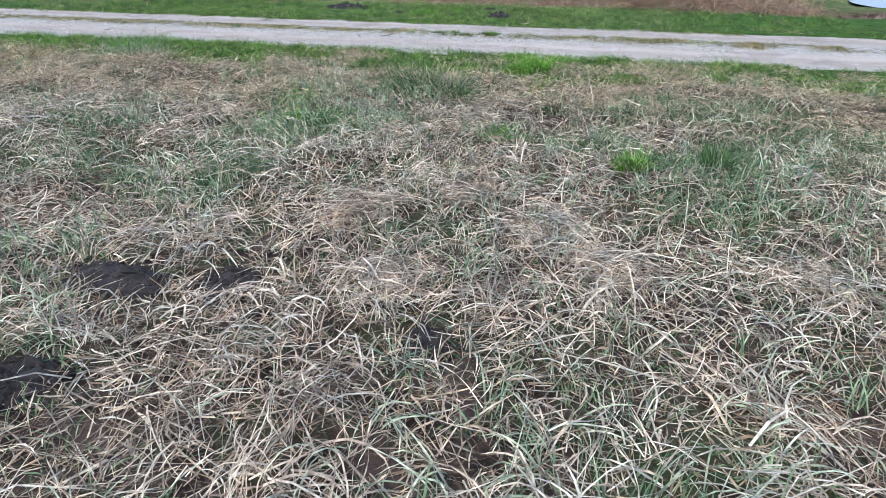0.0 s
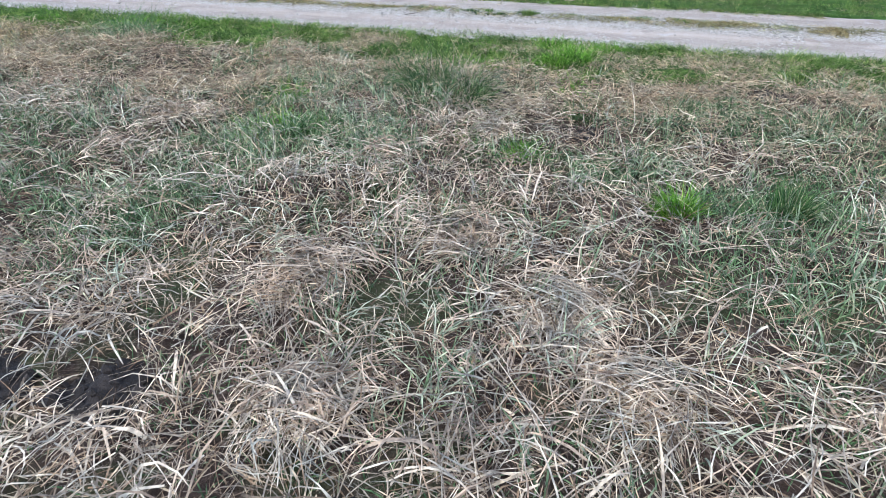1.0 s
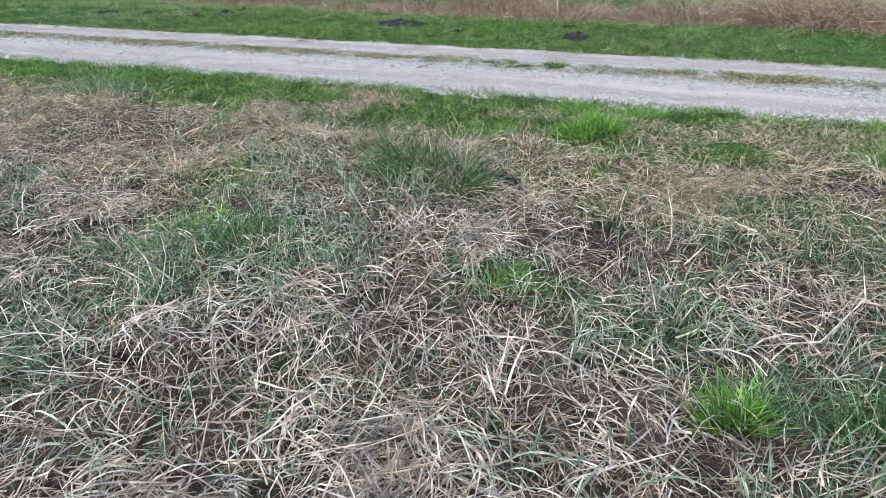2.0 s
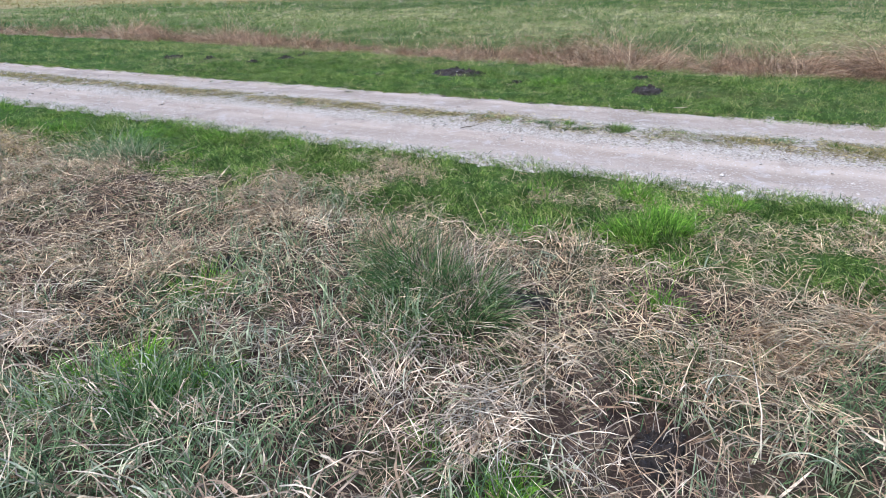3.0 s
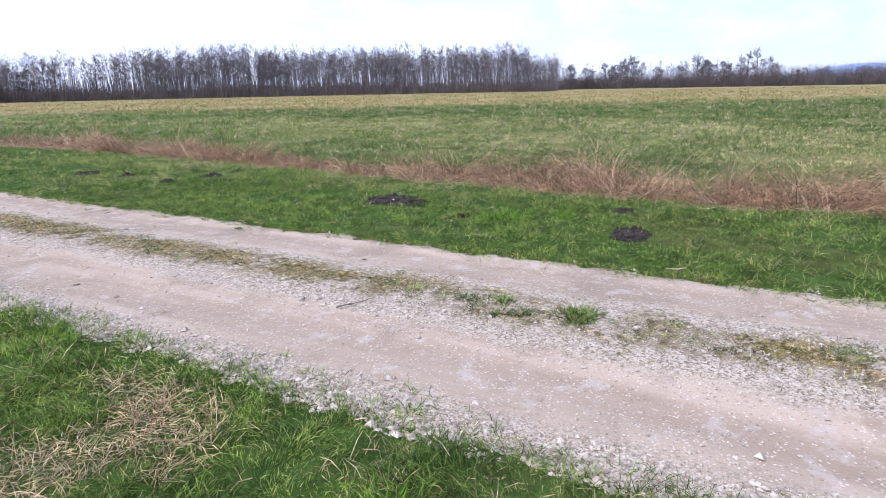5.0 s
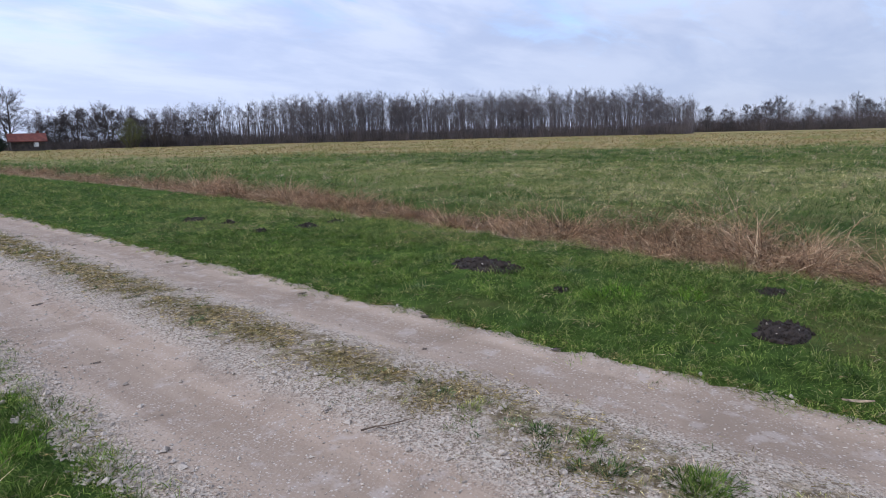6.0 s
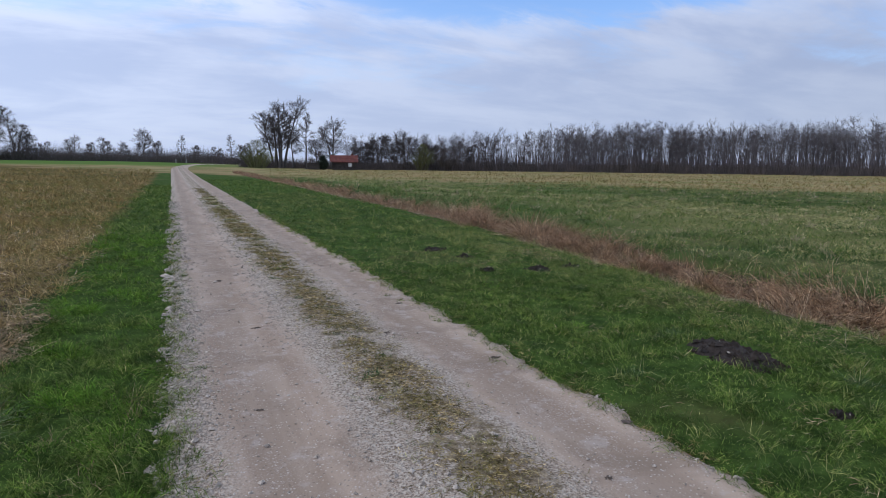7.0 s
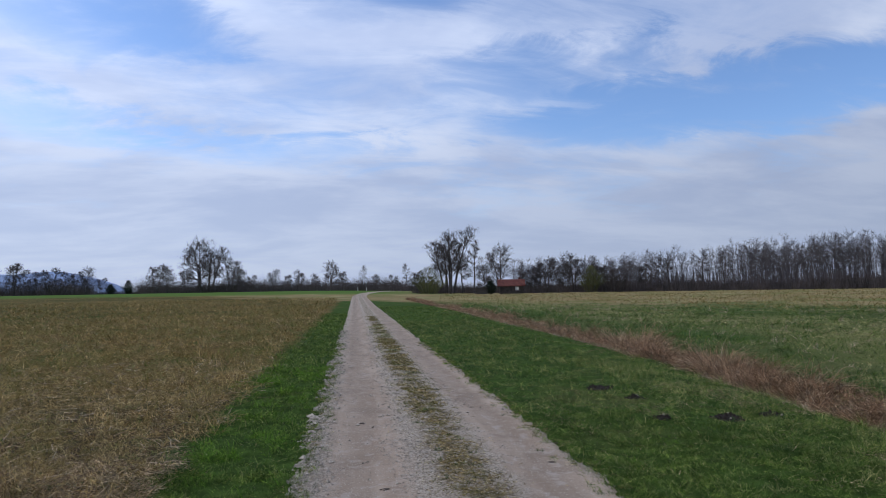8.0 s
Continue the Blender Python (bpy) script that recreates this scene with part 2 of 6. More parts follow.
DARKPANE = grain_material("dark_window_glass", (0.02, 0.022, 0.025), (0.03, 0.032, 0.035), 2.0, 0.15, 0.0, 0.001)


def ground_material():
    """One sheet of turf, litter and soil; the kind of cover follows the plan across the track."""
    m, t, bsdf, _ = fresh("turf_and_litter")
    p = place(t)
    sep = t.nodes.new("ShaderNodeSeparateXYZ")
    wire(t, p, sep.inputs[0])
    wob = math_node(t, "SUBTRACT", noise_node(t, p, 1.1, 5.0, 0.6), 0.5)
    wide = math_node(t, "SUBTRACT", noise_node(t, p, 0.07, 4.0, 0.55), 0.5)
    x = math_node(t, "ADD", sep.outputs[0], math_node(t, "MULTIPLY", wob, 1.1))
    far_x = math_node(t, "ADD", math_node(t, "ADD", sep.outputs[0], math_node(t, "MULTIPLY", sep.outputs[1], 0.6)), math_node(t, "MULTIPLY", wide, 50.0))
    ahead = math_node(t, "MULTIPLY", math_node(t, "MAXIMUM", sep.outputs[1], 0.0), -1 / 14)
    swing = math_node(t, "MULTIPLY", math_node(t, "SUBTRACT", 1.0, math_node(t, "EXPONENT", ahead)), 2.4)
    lean_x = math_node(t, "ADD", math_node(t, "SUBTRACT", x, swing), 0.35)
    fine = noise_node(t, p, 38.0, 5.0, 0.7)
    mid = noise_node(t, p, 5.0, 5.0, 0.6)
    slow = noise_node(t, p, 0.35, 5.0, 0.6)
    litter = mix(t, smooth(t, mid, 0.35, 0.65), (0.03, 0.021, 0.016), (0.085, 0.057, 0.042))
    litter = mix(t, smooth(t, fine, 0.5, 0.75), litter, (0.19, 0.13, 0.095))
    litter = mix(t, math_node(t, "MULTIPLY", smooth(t, noise_node(t, p, 2.3, 4.0, 0.6), 0.48, 0.62), 0.6), litter, (0.06, 0.075, 0.03))
    # the left field's stubble further up the track
    stub = mix(t, smooth(t, slow, 0.4, 0.6), (0.10, 0.07, 0.03), (0.06, 0.065, 0.022))
    stub = mix(t, smooth(t, fine, 0.45, 0.7), stub, (0.26, 0.19, 0.08))
    stub = mix(t, 1.0, stub, mix(t, smooth(t, noise_node(t, p, 0.05, 4.0, 0.6), 0.45, 0.6), (1.15, 1.1, 1.0), (0.7, 0.78, 0.65)), "MULTIPLY")
    col = mix(t, smooth(t, sep.outputs[1], 7.0, 14.0), litter, stub)
    green = mix(t, smooth(t, mid, 0.35, 0.65), (0.028, 0.052, 0.012), (0.062, 0.108, 0.023))
    green = mix(t, math_node(t, "MULTIPLY", smooth(t, slow, 0.52, 0.7), 0.5), green, (0.13, 0.11, 0.045))
    col = mix(t, smooth(t, x, -1.7, -1.1), col, green)
    bed = mix(t, smooth(t, mid, 0.4, 0.6), (0.045, 0.028, 0.02), (0.12, 0.075, 0.052))
    band = math_node(t, "MULTIPLY", smooth(t, lean_x, 6.0, 6.5), smooth(t, lean_x, 8.1, 7.6))
    col = mix(t, band, col, bed)
    lush = mix(t, smooth(t, slow, 0.4, 0.62), (0.038, 0.072, 0.017), (0.13, 0.125, 0.05))
    east = smooth(t, math_node(t, "SUBTRACT", sep.outputs[0], math_node(t, "MULTIPLY", sep.outputs[1], 0.8)), -6.0, 8.0)
    lush = mix(t, math_node(t, "MULTIPLY", math_node(t, "SUBTRACT", 1.0, east), 0.65), lush, (0.05, 0.10, 0.022))
    lush = mix(t, smooth(t, mid, 0.45, 0.7), lush, (0.055, 0.075, 0.024))
    belt_x = math_node(t, "ADD", lean_x, math_node(t, "MULTIPLY", wide, 16.0))
    belt = math_node(t, "MULTIPLY", smooth(t, belt_x, 9.5, 12.5), smooth(t, belt_x, 24.0, 17.0))
    lush = mix(t, math_node(t, "MULTIPLY", belt, 0.65), lush, (0.18, 0.178, 0.07))
    col = mix(t, smooth(t, lean_x, 7.6, 8.1), col, lush)
    dry = mix(t, smooth(t, wide, -0.08, 0.1), (0.31, 0.245, 0.13), (0.25, 0.165, 0.09))
    dry = mix(t, smooth(t, mid, 0.35, 0.7), dry, (0.22, 0.20, 0.085))
    dry = mix(t, math_node(t, "MULTIPLY", smooth(t, noise_node(t, p, 0.11, 4.0, 0.6), 0.48, 0.6), 0.75), dry, (0.12, 0.15, 0.045))
    col = mix(t, smooth(t, far_x, 48.0, 62.0), col, dry)
    # grass rides at the far ends of the fields
    col = mix(t, math_node(t, "MULTIPLY", smooth(t, math_node(t, "ADD", sep.outputs[1], math_node(t, "MULTIPLY", wide, 30.0)), 140.0, 165.0), smooth(t, sep.outputs[0], 40.0, 0.0)), col, (0.085, 0.15, 0.03))
    wire(t, col, bsdf.inputs["Base Color"])
    bsdf.inputs["Roughness"].default_value = 0.95
    bsdf.inputs["Specular IOR Level"].default_value = 0.02
    relief(t, bsdf, math_node(t, "ADD", mid, fine), 0.8, 0.03)
    return m


def track_material():
    """Rolled pale limestone: two smooth wheel lanes, loose grit along the edges and the crown."""
    m, t, bsdf, _ = fresh("rolled_gravel")
    p = place(t)
    sep = t.nodes.new("ShaderNodeSeparateXYZ")
    wire(t, p, sep.inputs[0])
    wob = math_node(t, "SUBTRACT", noise_node(t, p, 1.6, 5.0, 0.6), 0.5)
    x = math_node(t, "ADD", sep.outputs[0], math_node(t, "MULTIPLY", wob, 0.35))
    long = noise_node(t, mapped(t, p, (3.2, 0.35, 1)), 1.0, 5.0, 0.6)
    blot = noise_node(t, p, 1.3, 5.0, 0.6, 0.4)
    grit = noise_node(t, p, 75.0, 3.0, 0.7)
    vor = t.nodes.new("ShaderNodeTexVoronoi")
    wire(t, p, vor.inputs["Vector"])
    vor.inputs["Scale"].default_value = 60.0
    lane = mix(t, smooth(t, long, 0.35, 0.65), (0.275, 0.206, 0.150), (0.38, 0.298, 0.226))
    worn = math_node(t, "MAXIMUM", math_node(t, "MULTIPLY", smooth(t, x, 0.30, 0.48), smooth(t, x, 0.86, 0.66)), math_node(t, "MULTIPLY", smooth(t, x, 2.02, 2.18), smooth(t, x, 2.56, 2.38)))
    lane = mix(t, math_node(t, "MULTIPLY", worn, 0.5), lane, (0.232, 0.178, 0.132))
    lane = mix(t, math_node(t, "MULTIPLY", smooth(t, blot, 0.50, 0.64), 0.6), lane, (0.20, 0.152, 0.112))
    lane = mix(t, math_node(t, "MULTIPLY", smooth(t, noise_node(t, p, 5.0, 5.0, 0.65), 0.54, 0.66), 0.5), lane, (0.40, 0.35, 0.305))
    chips = math_node(t, "MULTIPLY", smooth(t, grit, 0.56, 0.66), smooth(t, noise_node(t, p, 2.2, 4.0, 0.6), 0.4, 0.6))
    lane = mix(t, math_node(t, "MULTIPLY", chips, 0.55), lane, (0.50, 0.46, 0.43))
    loose = mix(t, smooth(t, grit, 0.38, 0.62), (0.16, 0.122, 0.088), (0.46, 0.385, 0.305))
    cell = t.nodes.new("ShaderNodeSeparateXYZ")
    wire(t, vor.outputs["Color"], cell.inputs[0])
    pip = math_node(t, "MULTIPLY", smooth(t, cell.outputs[0], 0.80, 0.86), smooth(t, vor.outputs["Distance"], 0.42, 0.30))
    lane = mix(t, math_node(t, "MULTIPLY", pip, 0.5), lane, (0.56, 0.52, 0.46))
    dip = math_node(t, "MULTIPLY", smooth(t, cell.outputs[0], 0.10, 0.06), smooth(t, vor.outputs["Distance"], 0.45, 0.30))
    lane = mix(t, math_node(t, "MULTIPLY", dip, 0.5), lane, (0.12, 0.10, 0.08))
    loose = mix(t, math_node(t, "MULTIPLY", smooth(t, cell.outputs[1], 0.55, 0.75), 0.6), loose, (0.52, 0.47, 0.39))
    left = smooth(t, x, 0.40, 0.10)
    right = smooth(t, x, 2.55, 2.75)
    crown = math_node(t, "MULTIPLY", smooth(t, x, 0.92, 1.16), smooth(t, x, 2.08, 1.86))
    rough_part = math_node(t, "MAXIMUM", math_node(t, "MAXIMUM", left, math_node(t, "MULTIPLY", right, 0.5)), crown)
    col = mix(t, rough_part, lane, loose)
    mossy = math_node(t, "MULTIPLY", smooth(t, x, 1.20, 1.38), smooth(t, x, 1.92, 1.74))
    moss = mix(t, smooth(t, noise_node(t, p, 14.0, 5.0, 0.7), 0.40, 0.62), (0.11, 0.082, 0.045), (0.27, 0.215, 0.13))
    col = mix(t, math_node(t, "MULTIPLY", mossy, math_node(t, "MULTIPLY", smooth(t, noise_node(t, p, 9.0, 5.0, 0.7), 0.38, 0.54), smooth(t, noise_node(t, p, 2.1, 3.0, 0.6), 0.40, 0.56))), col, moss)
    wire(t, col, bsdf.inputs["Base Color"])
    bsdf.inputs["Roughness"].default_value = 0.92
    bsdf.inputs["Specular IOR Level"].default_value = 0.2
    h = math_node(t, "MULTIPLY", math_node(t, "ADD", vor.outputs["Distance"], grit), math_node(t, "ADD", math_node(t, "MULTIPLY", rough_part, 0.8), 0.25))
    relief(t, bsdf, math_node(t, "ADD", h, math_node(t, "MULTIPLY", blot, 0.6)), 0.8, 0.012)
    return m


GROUND, TRACK = ground_material(), track_material()

# ---- the lie of the land ----
rng = np.random.default_rng(7)
LATTICE = np.random.default_rng(3).random((256, 256))


def value_noise(x, y, size, shift=0.0):
    """Smooth noise from 0 to 1 with bumps about `size` metres apart."""
    u, v = np.asarray(x) / size + 37.7 + shift * 13.1, np.asarray(y) / size + 91.3 + shift * 7.7
    i, j = np.floor(u).astype(int), np.floor(v).astype(int)
    a, b = u - i, v - j
    a, b = a * a * (3 - 2 * a), b * b * (3 - 2 * b)
    g = lambda p, q: LATTICE[p % 256, q % 256]
    return (g(i, j) * (1 - a) + g(i + 1, j) * a) * (1 - b) + (g(i, j + 1) * (1 - a) + g(i + 1, j + 1) * a) * b


def step(v, lo, hi):
    s = np.clip((np.asarray(v, float) - lo) / (hi - lo), 0, 1)
    return s * s * (3 - 2 * s)


def bend(y):
    """How far the track has swung to the right at y."""
    return 0.0008 * np.maximum(np.asarray(y, float) - 110, 0) ** 2


def ditch_line(y):
    """The ditch's bed swings away from the track as it goes."""
    y = np.asarray(y, float)
    return 6.7 + 2.4 * (1 - np.exp(-np.maximum(y, 0) / 14)) + 0.35 * (value_noise(y, 0 * y, 4.0) - 0.5)


# standing water where the ditch widens: centre and half axes
POOL = (9.2, -9.7, 2.3, 2.0)


def far_rise(x, y):
    d = np.hypot(x, y)
    return 1.7 * step(d, 40, 260) * step(np.asarray(x) / np.maximum(np.abs(y), 1) * np.sign(y), 0.3, -0.1) * step(y, 0, 60)


def ground_z(x, y):
    x, y = np.asarray(x, float), np.asarray(y, float)
    rough = step(x, -0.9, -1.8) * step(np.hypot(x, y), 60, 20)
    z = rough * (0.10 * (value_noise(x, y, 0.9) - 0.5) + 0.05 * (value_noise(x, y, 0.3, 1) - 0.5))
    z = z + 0.05 * (value_noise(x, y, 0.7, 2) - 0.5) * step(x, 2.8, 3.4) + 0.03 * (value_noise(x, y, 0.4, 3) - 0.5)
    z = z - 0.40 * np.exp(-((x - ditch_line(y)) / 0.6) ** 2) * step(y, 120, 60)
    z = z + 0.10 * (value_noise(x, y, 1.5, 4) - 0.5) * step(x, 8.0, 9.0)
    z = z - 0.25 * step(np.hypot((x - POOL[0]) / POOL[2], (y - POOL[1]) / POOL[3]), 1.1, 0.8)
    c = x - bend(y)
    inside = step(c, 0.0, 0.16) * step(c, 2.75, 2.59) * step(y, 345, 330)
    return z * (1 - inside) - 0.12 * inside + far_rise(x, y)


def edge_wander(x, y):
    """How far turf and gravel bite into each other."""
    return 0.08 * (value_noise(x, y, 0.6, 5) - 0.5) + 0.10 * (value_noise(x, y, 0.21, 6) - 0.5) + 0.09 * (value_noise(x, y, 0.08, 62) - 0.5)


def track_z(x, y):
    c = np.asarray(x, float) - bend(y)
    edge = edge_wander(x, y)
    z = -0.02 * np.exp(-((c - 0.62) / 0.28) ** 2) - 0.02 * np.exp(-((c - 2.33) / 0.25) ** 2)
    z = z + 0.02 * np.exp(-((c - 1.5) / 0.35) ** 2) + 0.012 * (value_noise(x, y, 0.35, 7) - 0.5)
    z = z - 0.16 * step(c + edge, 0.06, -0.22) - 0.16 * step(c + edge, 2.69, 2.97)
    return z + far_rise(x, y)


def sheet(name, xs, ys, height, material, label, category):
    gx, gy = np.meshgrid(xs, ys)
    if name == "track":
        gx = gx + bend(gy)
    co = np.stack([gx, gy, height(gx, gy)], -1).reshape(-1, 3)
    n, k = len(xs), len(ys)
    a = (np.arange(k - 1)[:, None] * n + np.arange(n - 1)[None]).ravel()
    me = bpy.data.meshes.new(name)
    me.from_pydata(co.tolist(), [], np.stack([a, a + 1, a + 1 + n, a + n], -1).tolist())
    me.polygons.foreach_set("use_smooth", np.ones(len(me.polygons), bool))
    me.materials.append(material)
    return tagged(new(name, me), label, category, kind="structure")


def spaced(marks):
    """Coordinates from (start, stop, spacing) stretches."""
    return np.unique(np.concatenate([np.arange(a, b, s) for a, b, s in marks]).round(4))


near_x = spaced([(-1500, -200, 100), (-200, -40, 10), (-40, -10, 1.5), (-10, 10, 0.09), (10, 40, 1.0), (40, 200, 8), (200, 1501, 100)])
near_y = spaced([(-1500, -200, 100), (-200, -20, 15), (-20, -6, 1.0), (-6, 14, 0.1), (14, 40, 0.6), (40, 120, 4), (120, 210, 2), (210, 400, 15), (400, 1501, 100)])
sheet("ground", near_x, near_y, ground_z, GROUND, "uneven turf and dry litter of open marsh meadows", "ground")
sheet("track", spaced([(-0.35, 3.15, 0.05)]), spaced([(-60, -6, 1.5), (-6, 14, 0.06), (14, 40, 0.4), (40, 120, 2), (120, 341, 3)]), track_z, TRACK, "pale rolled gravel farm track with two wheel lanes", "track")


def pool():
    m, t, bsdf, _ = fresh("still_ditch_water")
    n = noise_node(t, place(t), 3.0, 4.0, 0.6)
    wire(t, mix(t, smooth(t, n, 0.4, 0.6), (0.012, 0.013, 0.012), (0.025, 0.024, 0.018)), bsdf.inputs["Base Color"])
    bsdf.inputs["Roughness"].default_value, bsdf.inputs["IOR"].default_value = 0.05, 1.33
    relief(t, bsdf, n, 0.1, 0.01)
    a = np.linspace(0, 2 * np.pi, 48, endpoint=False)
    grow_out = 1 + 0.12 * (value_noise(np.cos(a) * 2, np.sin(a) * 2, 0.8, 89) - 0.5)
    V = [(POOL[0], POOL[1], -0.07)] + [(POOL[0] + POOL[2] * g * math.cos(b), POOL[1] + POOL[3] * g * math.sin(b), -0.07) for b, g in zip(a, grow_out)]
    me = bpy.data.meshes.new("water")
    me.from_pydata(V, [], [(0, 1 + i, 1 + (i + 1) % 48) for i in range(48)])
    me.materials.append(m)
    tagged(new("water", me), "still pool of ditch water that mirrors the sky", "water", kind="structure")


pool()


# ---- grass, straw and gravel as blades and stones ----
def raw_mesh(name, co, tri, material, smooth_faces=False):
    me = bpy.data.meshes.new(name)
    me.vertices.add(len(co))
    me.vertices.foreach_set("co", np.ascontiguousarray(co, dtype=np.float32).ravel())
    me.loops.add(tri.size)
    me.loops.foreach_set("vertex_index", np.ascontiguousarray(tri, dtype=np.int32).ravel())
    me.polygons.add(len(tri))
    me.polygons.foreach_set("loop_start", np.arange(len(tri), dtype=np.int32) * 3)
    me.polygons.foreach_set("use_smooth", np.full(len(tri), smooth_faces))
    me.materials.append(material)
    me.update(calc_edges=True)
    return me


def ribbons(base, turn, length, width, lift, droop, segs=3, swing=0.0, floor=None, rand=rng):
    """Tapered blades: they leave base at the elevation `lift`, and bend over by `droop` towards the tip."""
    n = len(base)
    full = lambda v: np.broadcast_to(np.asarray(v, float), (n,))
    turn, length, width, lift, droop, swing = map(full, (turn, length, width, lift, droop, swing))
    roll = rand.uniform(-0.9, 0.9, n)
    p, rows = base.copy(), []
    for s in range(segs + 1):
        e = lift - droop * (s / segs) ** 1.3
        a = turn + swing * s / segs
        d = np.stack([np.cos(e) * np.cos(a), np.cos(e) * np.sin(a), np.sin(e)], -1)
        if s:
            p = p + d * (length / segs)[:, None]
            if floor is not None:
                p[:, 2] = np.maximum(p[:, 2], floor(p[:, 0], p[:, 1]) + 0.004)
        side = np.stack([-np.sin(a), np.cos(a), 0 * a], -1)
        w = np.cos(roll)[:, None] * side + np.sin(roll)[:, None] * np.cross(d, side)
        k = (1.0 - 0.75 * (s / segs) ** 2) * (0.8 if s == 0 else 1.0)
        if s < segs:
            rows += [p - w * (width * k / 2)[:, None], p + w * (width * k / 2)[:, None]]
        else:
            rows.append(p)
    co = np.stack(rows, 1)
    per = 2 * segs + 1
    tri = []
    for s in range(segs - 1):
        tri += [(2 * s, 2 * s + 1, 2 * s + 3), (2 * s, 2 * s + 3, 2 * s + 2)]
    tri.append((2 * segs - 2, 2 * segs - 1, 2 * segs))
    tri = (np.arange(n)[:, None, None] * per + np.array(tri)[None]).reshape(-1, 3)
    return co.reshape(-1, 3), tri


def joined(parts):
    co, tri, k = [], [], 0
    for c, f in parts:
        co.append(c)
        tri.append(f + k)
        k += len(c)
    return np.concatenate(co), np.concatenate(tri)


def stuff(name, geometry, material, label, category):
    return tagged(new(name, raw_mesh(name, *geometry, material)), label, category, kind="stuff")


def scatter(n, x0, x1, y0, y1, keep=None):
    x, y = rng.uniform(x0, x1, n), rng.uniform(y0, y1, n)
    if keep is not None:
        ok = rng.random(n) < keep(x, y)
        x, y = x[ok], y[ok]
    return x, y


def fan(n, near, far, a0, a1, keep=None, power=1.0):
    """Places round the track's start, thinning outwards, between two bearings from +y."""
    r = near * (far / near) ** (rng.random(n) ** power)
    a = np.radians(rng.uniform(a0, a1, n))
    x, y = 0.3 + r * np.sin(a), -0.5 + r * np.cos(a)
    if keep is not None:
        ok = rng.random(n) < keep(x, y)
        x, y = x[ok], y[ok]
    return x, y


def top_z(x, y):
    """The walked surface: the track where it lies on top, else the ground."""
    c = np.asarray(x, float) - bend(y)
    return np.where((c > -0.2) & (c < 2.95), np.maximum(ground_z(x, y), track_z(x, y)), ground_z(x, y))


def on_ground(x, y, up=0.0):
    return np.stack([x, y, ground_z(x, y) + up], -1)


# green islands in the straw: x, y, radius, how green
ISLANDS = [(-3.55, -0.2, 0.55, 1.0), (-2.75, 0.6, 0.5, 0.8), (-3.4, -1.85, 0.4, 0.9), (-3.65, -2.6, 0.55, 1.0), (-4.3, -2.5, 0.45, 0.8), (-2.4, -2.4, 0.7, 0.8),
           (-4.65, 0.35, 0.5, 0.9), (-3.9, 0.4, 0.45, 0.7), (-3.2, -1.2, 0.25, 0.8), (-3.45, 0.35, 0.35, 0.9), (-6.4, 0.1, 0.4, 0.5), (-1.9, 1.6, 0.35, 0.3),
           (-3.1, -3.4, 0.8, 0.7), (-4.2, 1.6, 0.8, 0.6), (-2.5, -3.2, 0.6, 0.7), (-5.3, -2.8, 0.5, 0.4), (-6.6, -2.3, 0.5, 0.35), (-2.5, -1.6, 0.22, 0.6), (-5.0, 2.6, 0.8, 0.5)]
DARK = [(-5.74, 0.02, 0.12, 0.24), (-5.68, -0.46, 0.13, 0.15), (-6.46, -0.14, 0.18, 0.15), (-5.90, -1.40, 0.10, 0.09), (-2.82, -1.62, 0.12, 0.08), (-1.6, -2.84, 0.16, 0.13), (-2.08, -0.86, 0.14, 0.1), (-2.5, 0.66, 0.07, 0.05)]


CLEAR = [(-3.80, -2.20, 0.15), (-3.68, -2.66, 0.2), (-2.38, -0.55, 0.3), (-3.3, 0.08, 0.15), (-2.75, 0.62, 0.14), (-1.78, -1.45, 0.15), (-0.92, -1.18, 0.25), (-4.3, -2.36, 0.14), (-3.22, -1.28, 0.12)]


def cleared(x, y):
    """Round the hearts of the larger tussocks little litter lies."""
    g = np.zeros_like(x)
    for a, b, r in CLEAR:
        g = np.maximum(g, step(np.hypot(x - a, y - b), r * 1.4, r * 0.8))
    return g


def islands(x, y):
    g = np.zeros_like(x)
    for a, b, r, s in ISLANDS:
        g = np.maximum(g, s * step(np.hypot(x - a, y - b) + 0.35 * r * (value_noise(x, y, 0.22, 8) - 0.5) * 2, r * 1.25, r * 0.5))
    return g


def bare(x, y):
    g = np.zeros_like(x)
    for a, b, rx, ry in DARK:
        g = np.maximum(g, step(np.hypot((x - a) / rx, (y - b) / ry), 1.25, 0.8))
    return g


def verge_edge(y):
    """Where the left verge's green gives way to straw."""
    y = np.asarray(y, float)
    return -1.2 - 0.45 * np.exp(-((y + 1.4) / 0.9) ** 2) - 0.008 * np.maximum(y, 0) + 0.5 * (value_noise(y, 0 * y, 0.8, 9) - 0.5)


def in_straw(x, y):
    return step(x + 0.6 * (value_noise(x, y, 0.3, 10) - 0.5) + 0.5 * (value_noise(x, y, 0.75, 47) - 0.5), verge_edge(y) + 0.10, verge_edge(y) - 0.10)


def mat_z(x, y):
    """The top of the matted straw: low humps over the soil."""
    return ground_z(x, y) + 0.15 * value_noise(x, y, 0.45, 14) * (1 - bare(x, y))


def frayed(x, y):
    """The thick mat thins out unevenly behind and beside the walk."""
    w = 2.4 * (value_noise(x, y, 1.3, 80) - 0.5)
    return step(x + w, -9.4, -7.8) * step(y + w, -6.6, -4.8) * step(y + w, 6.8, 5.2)


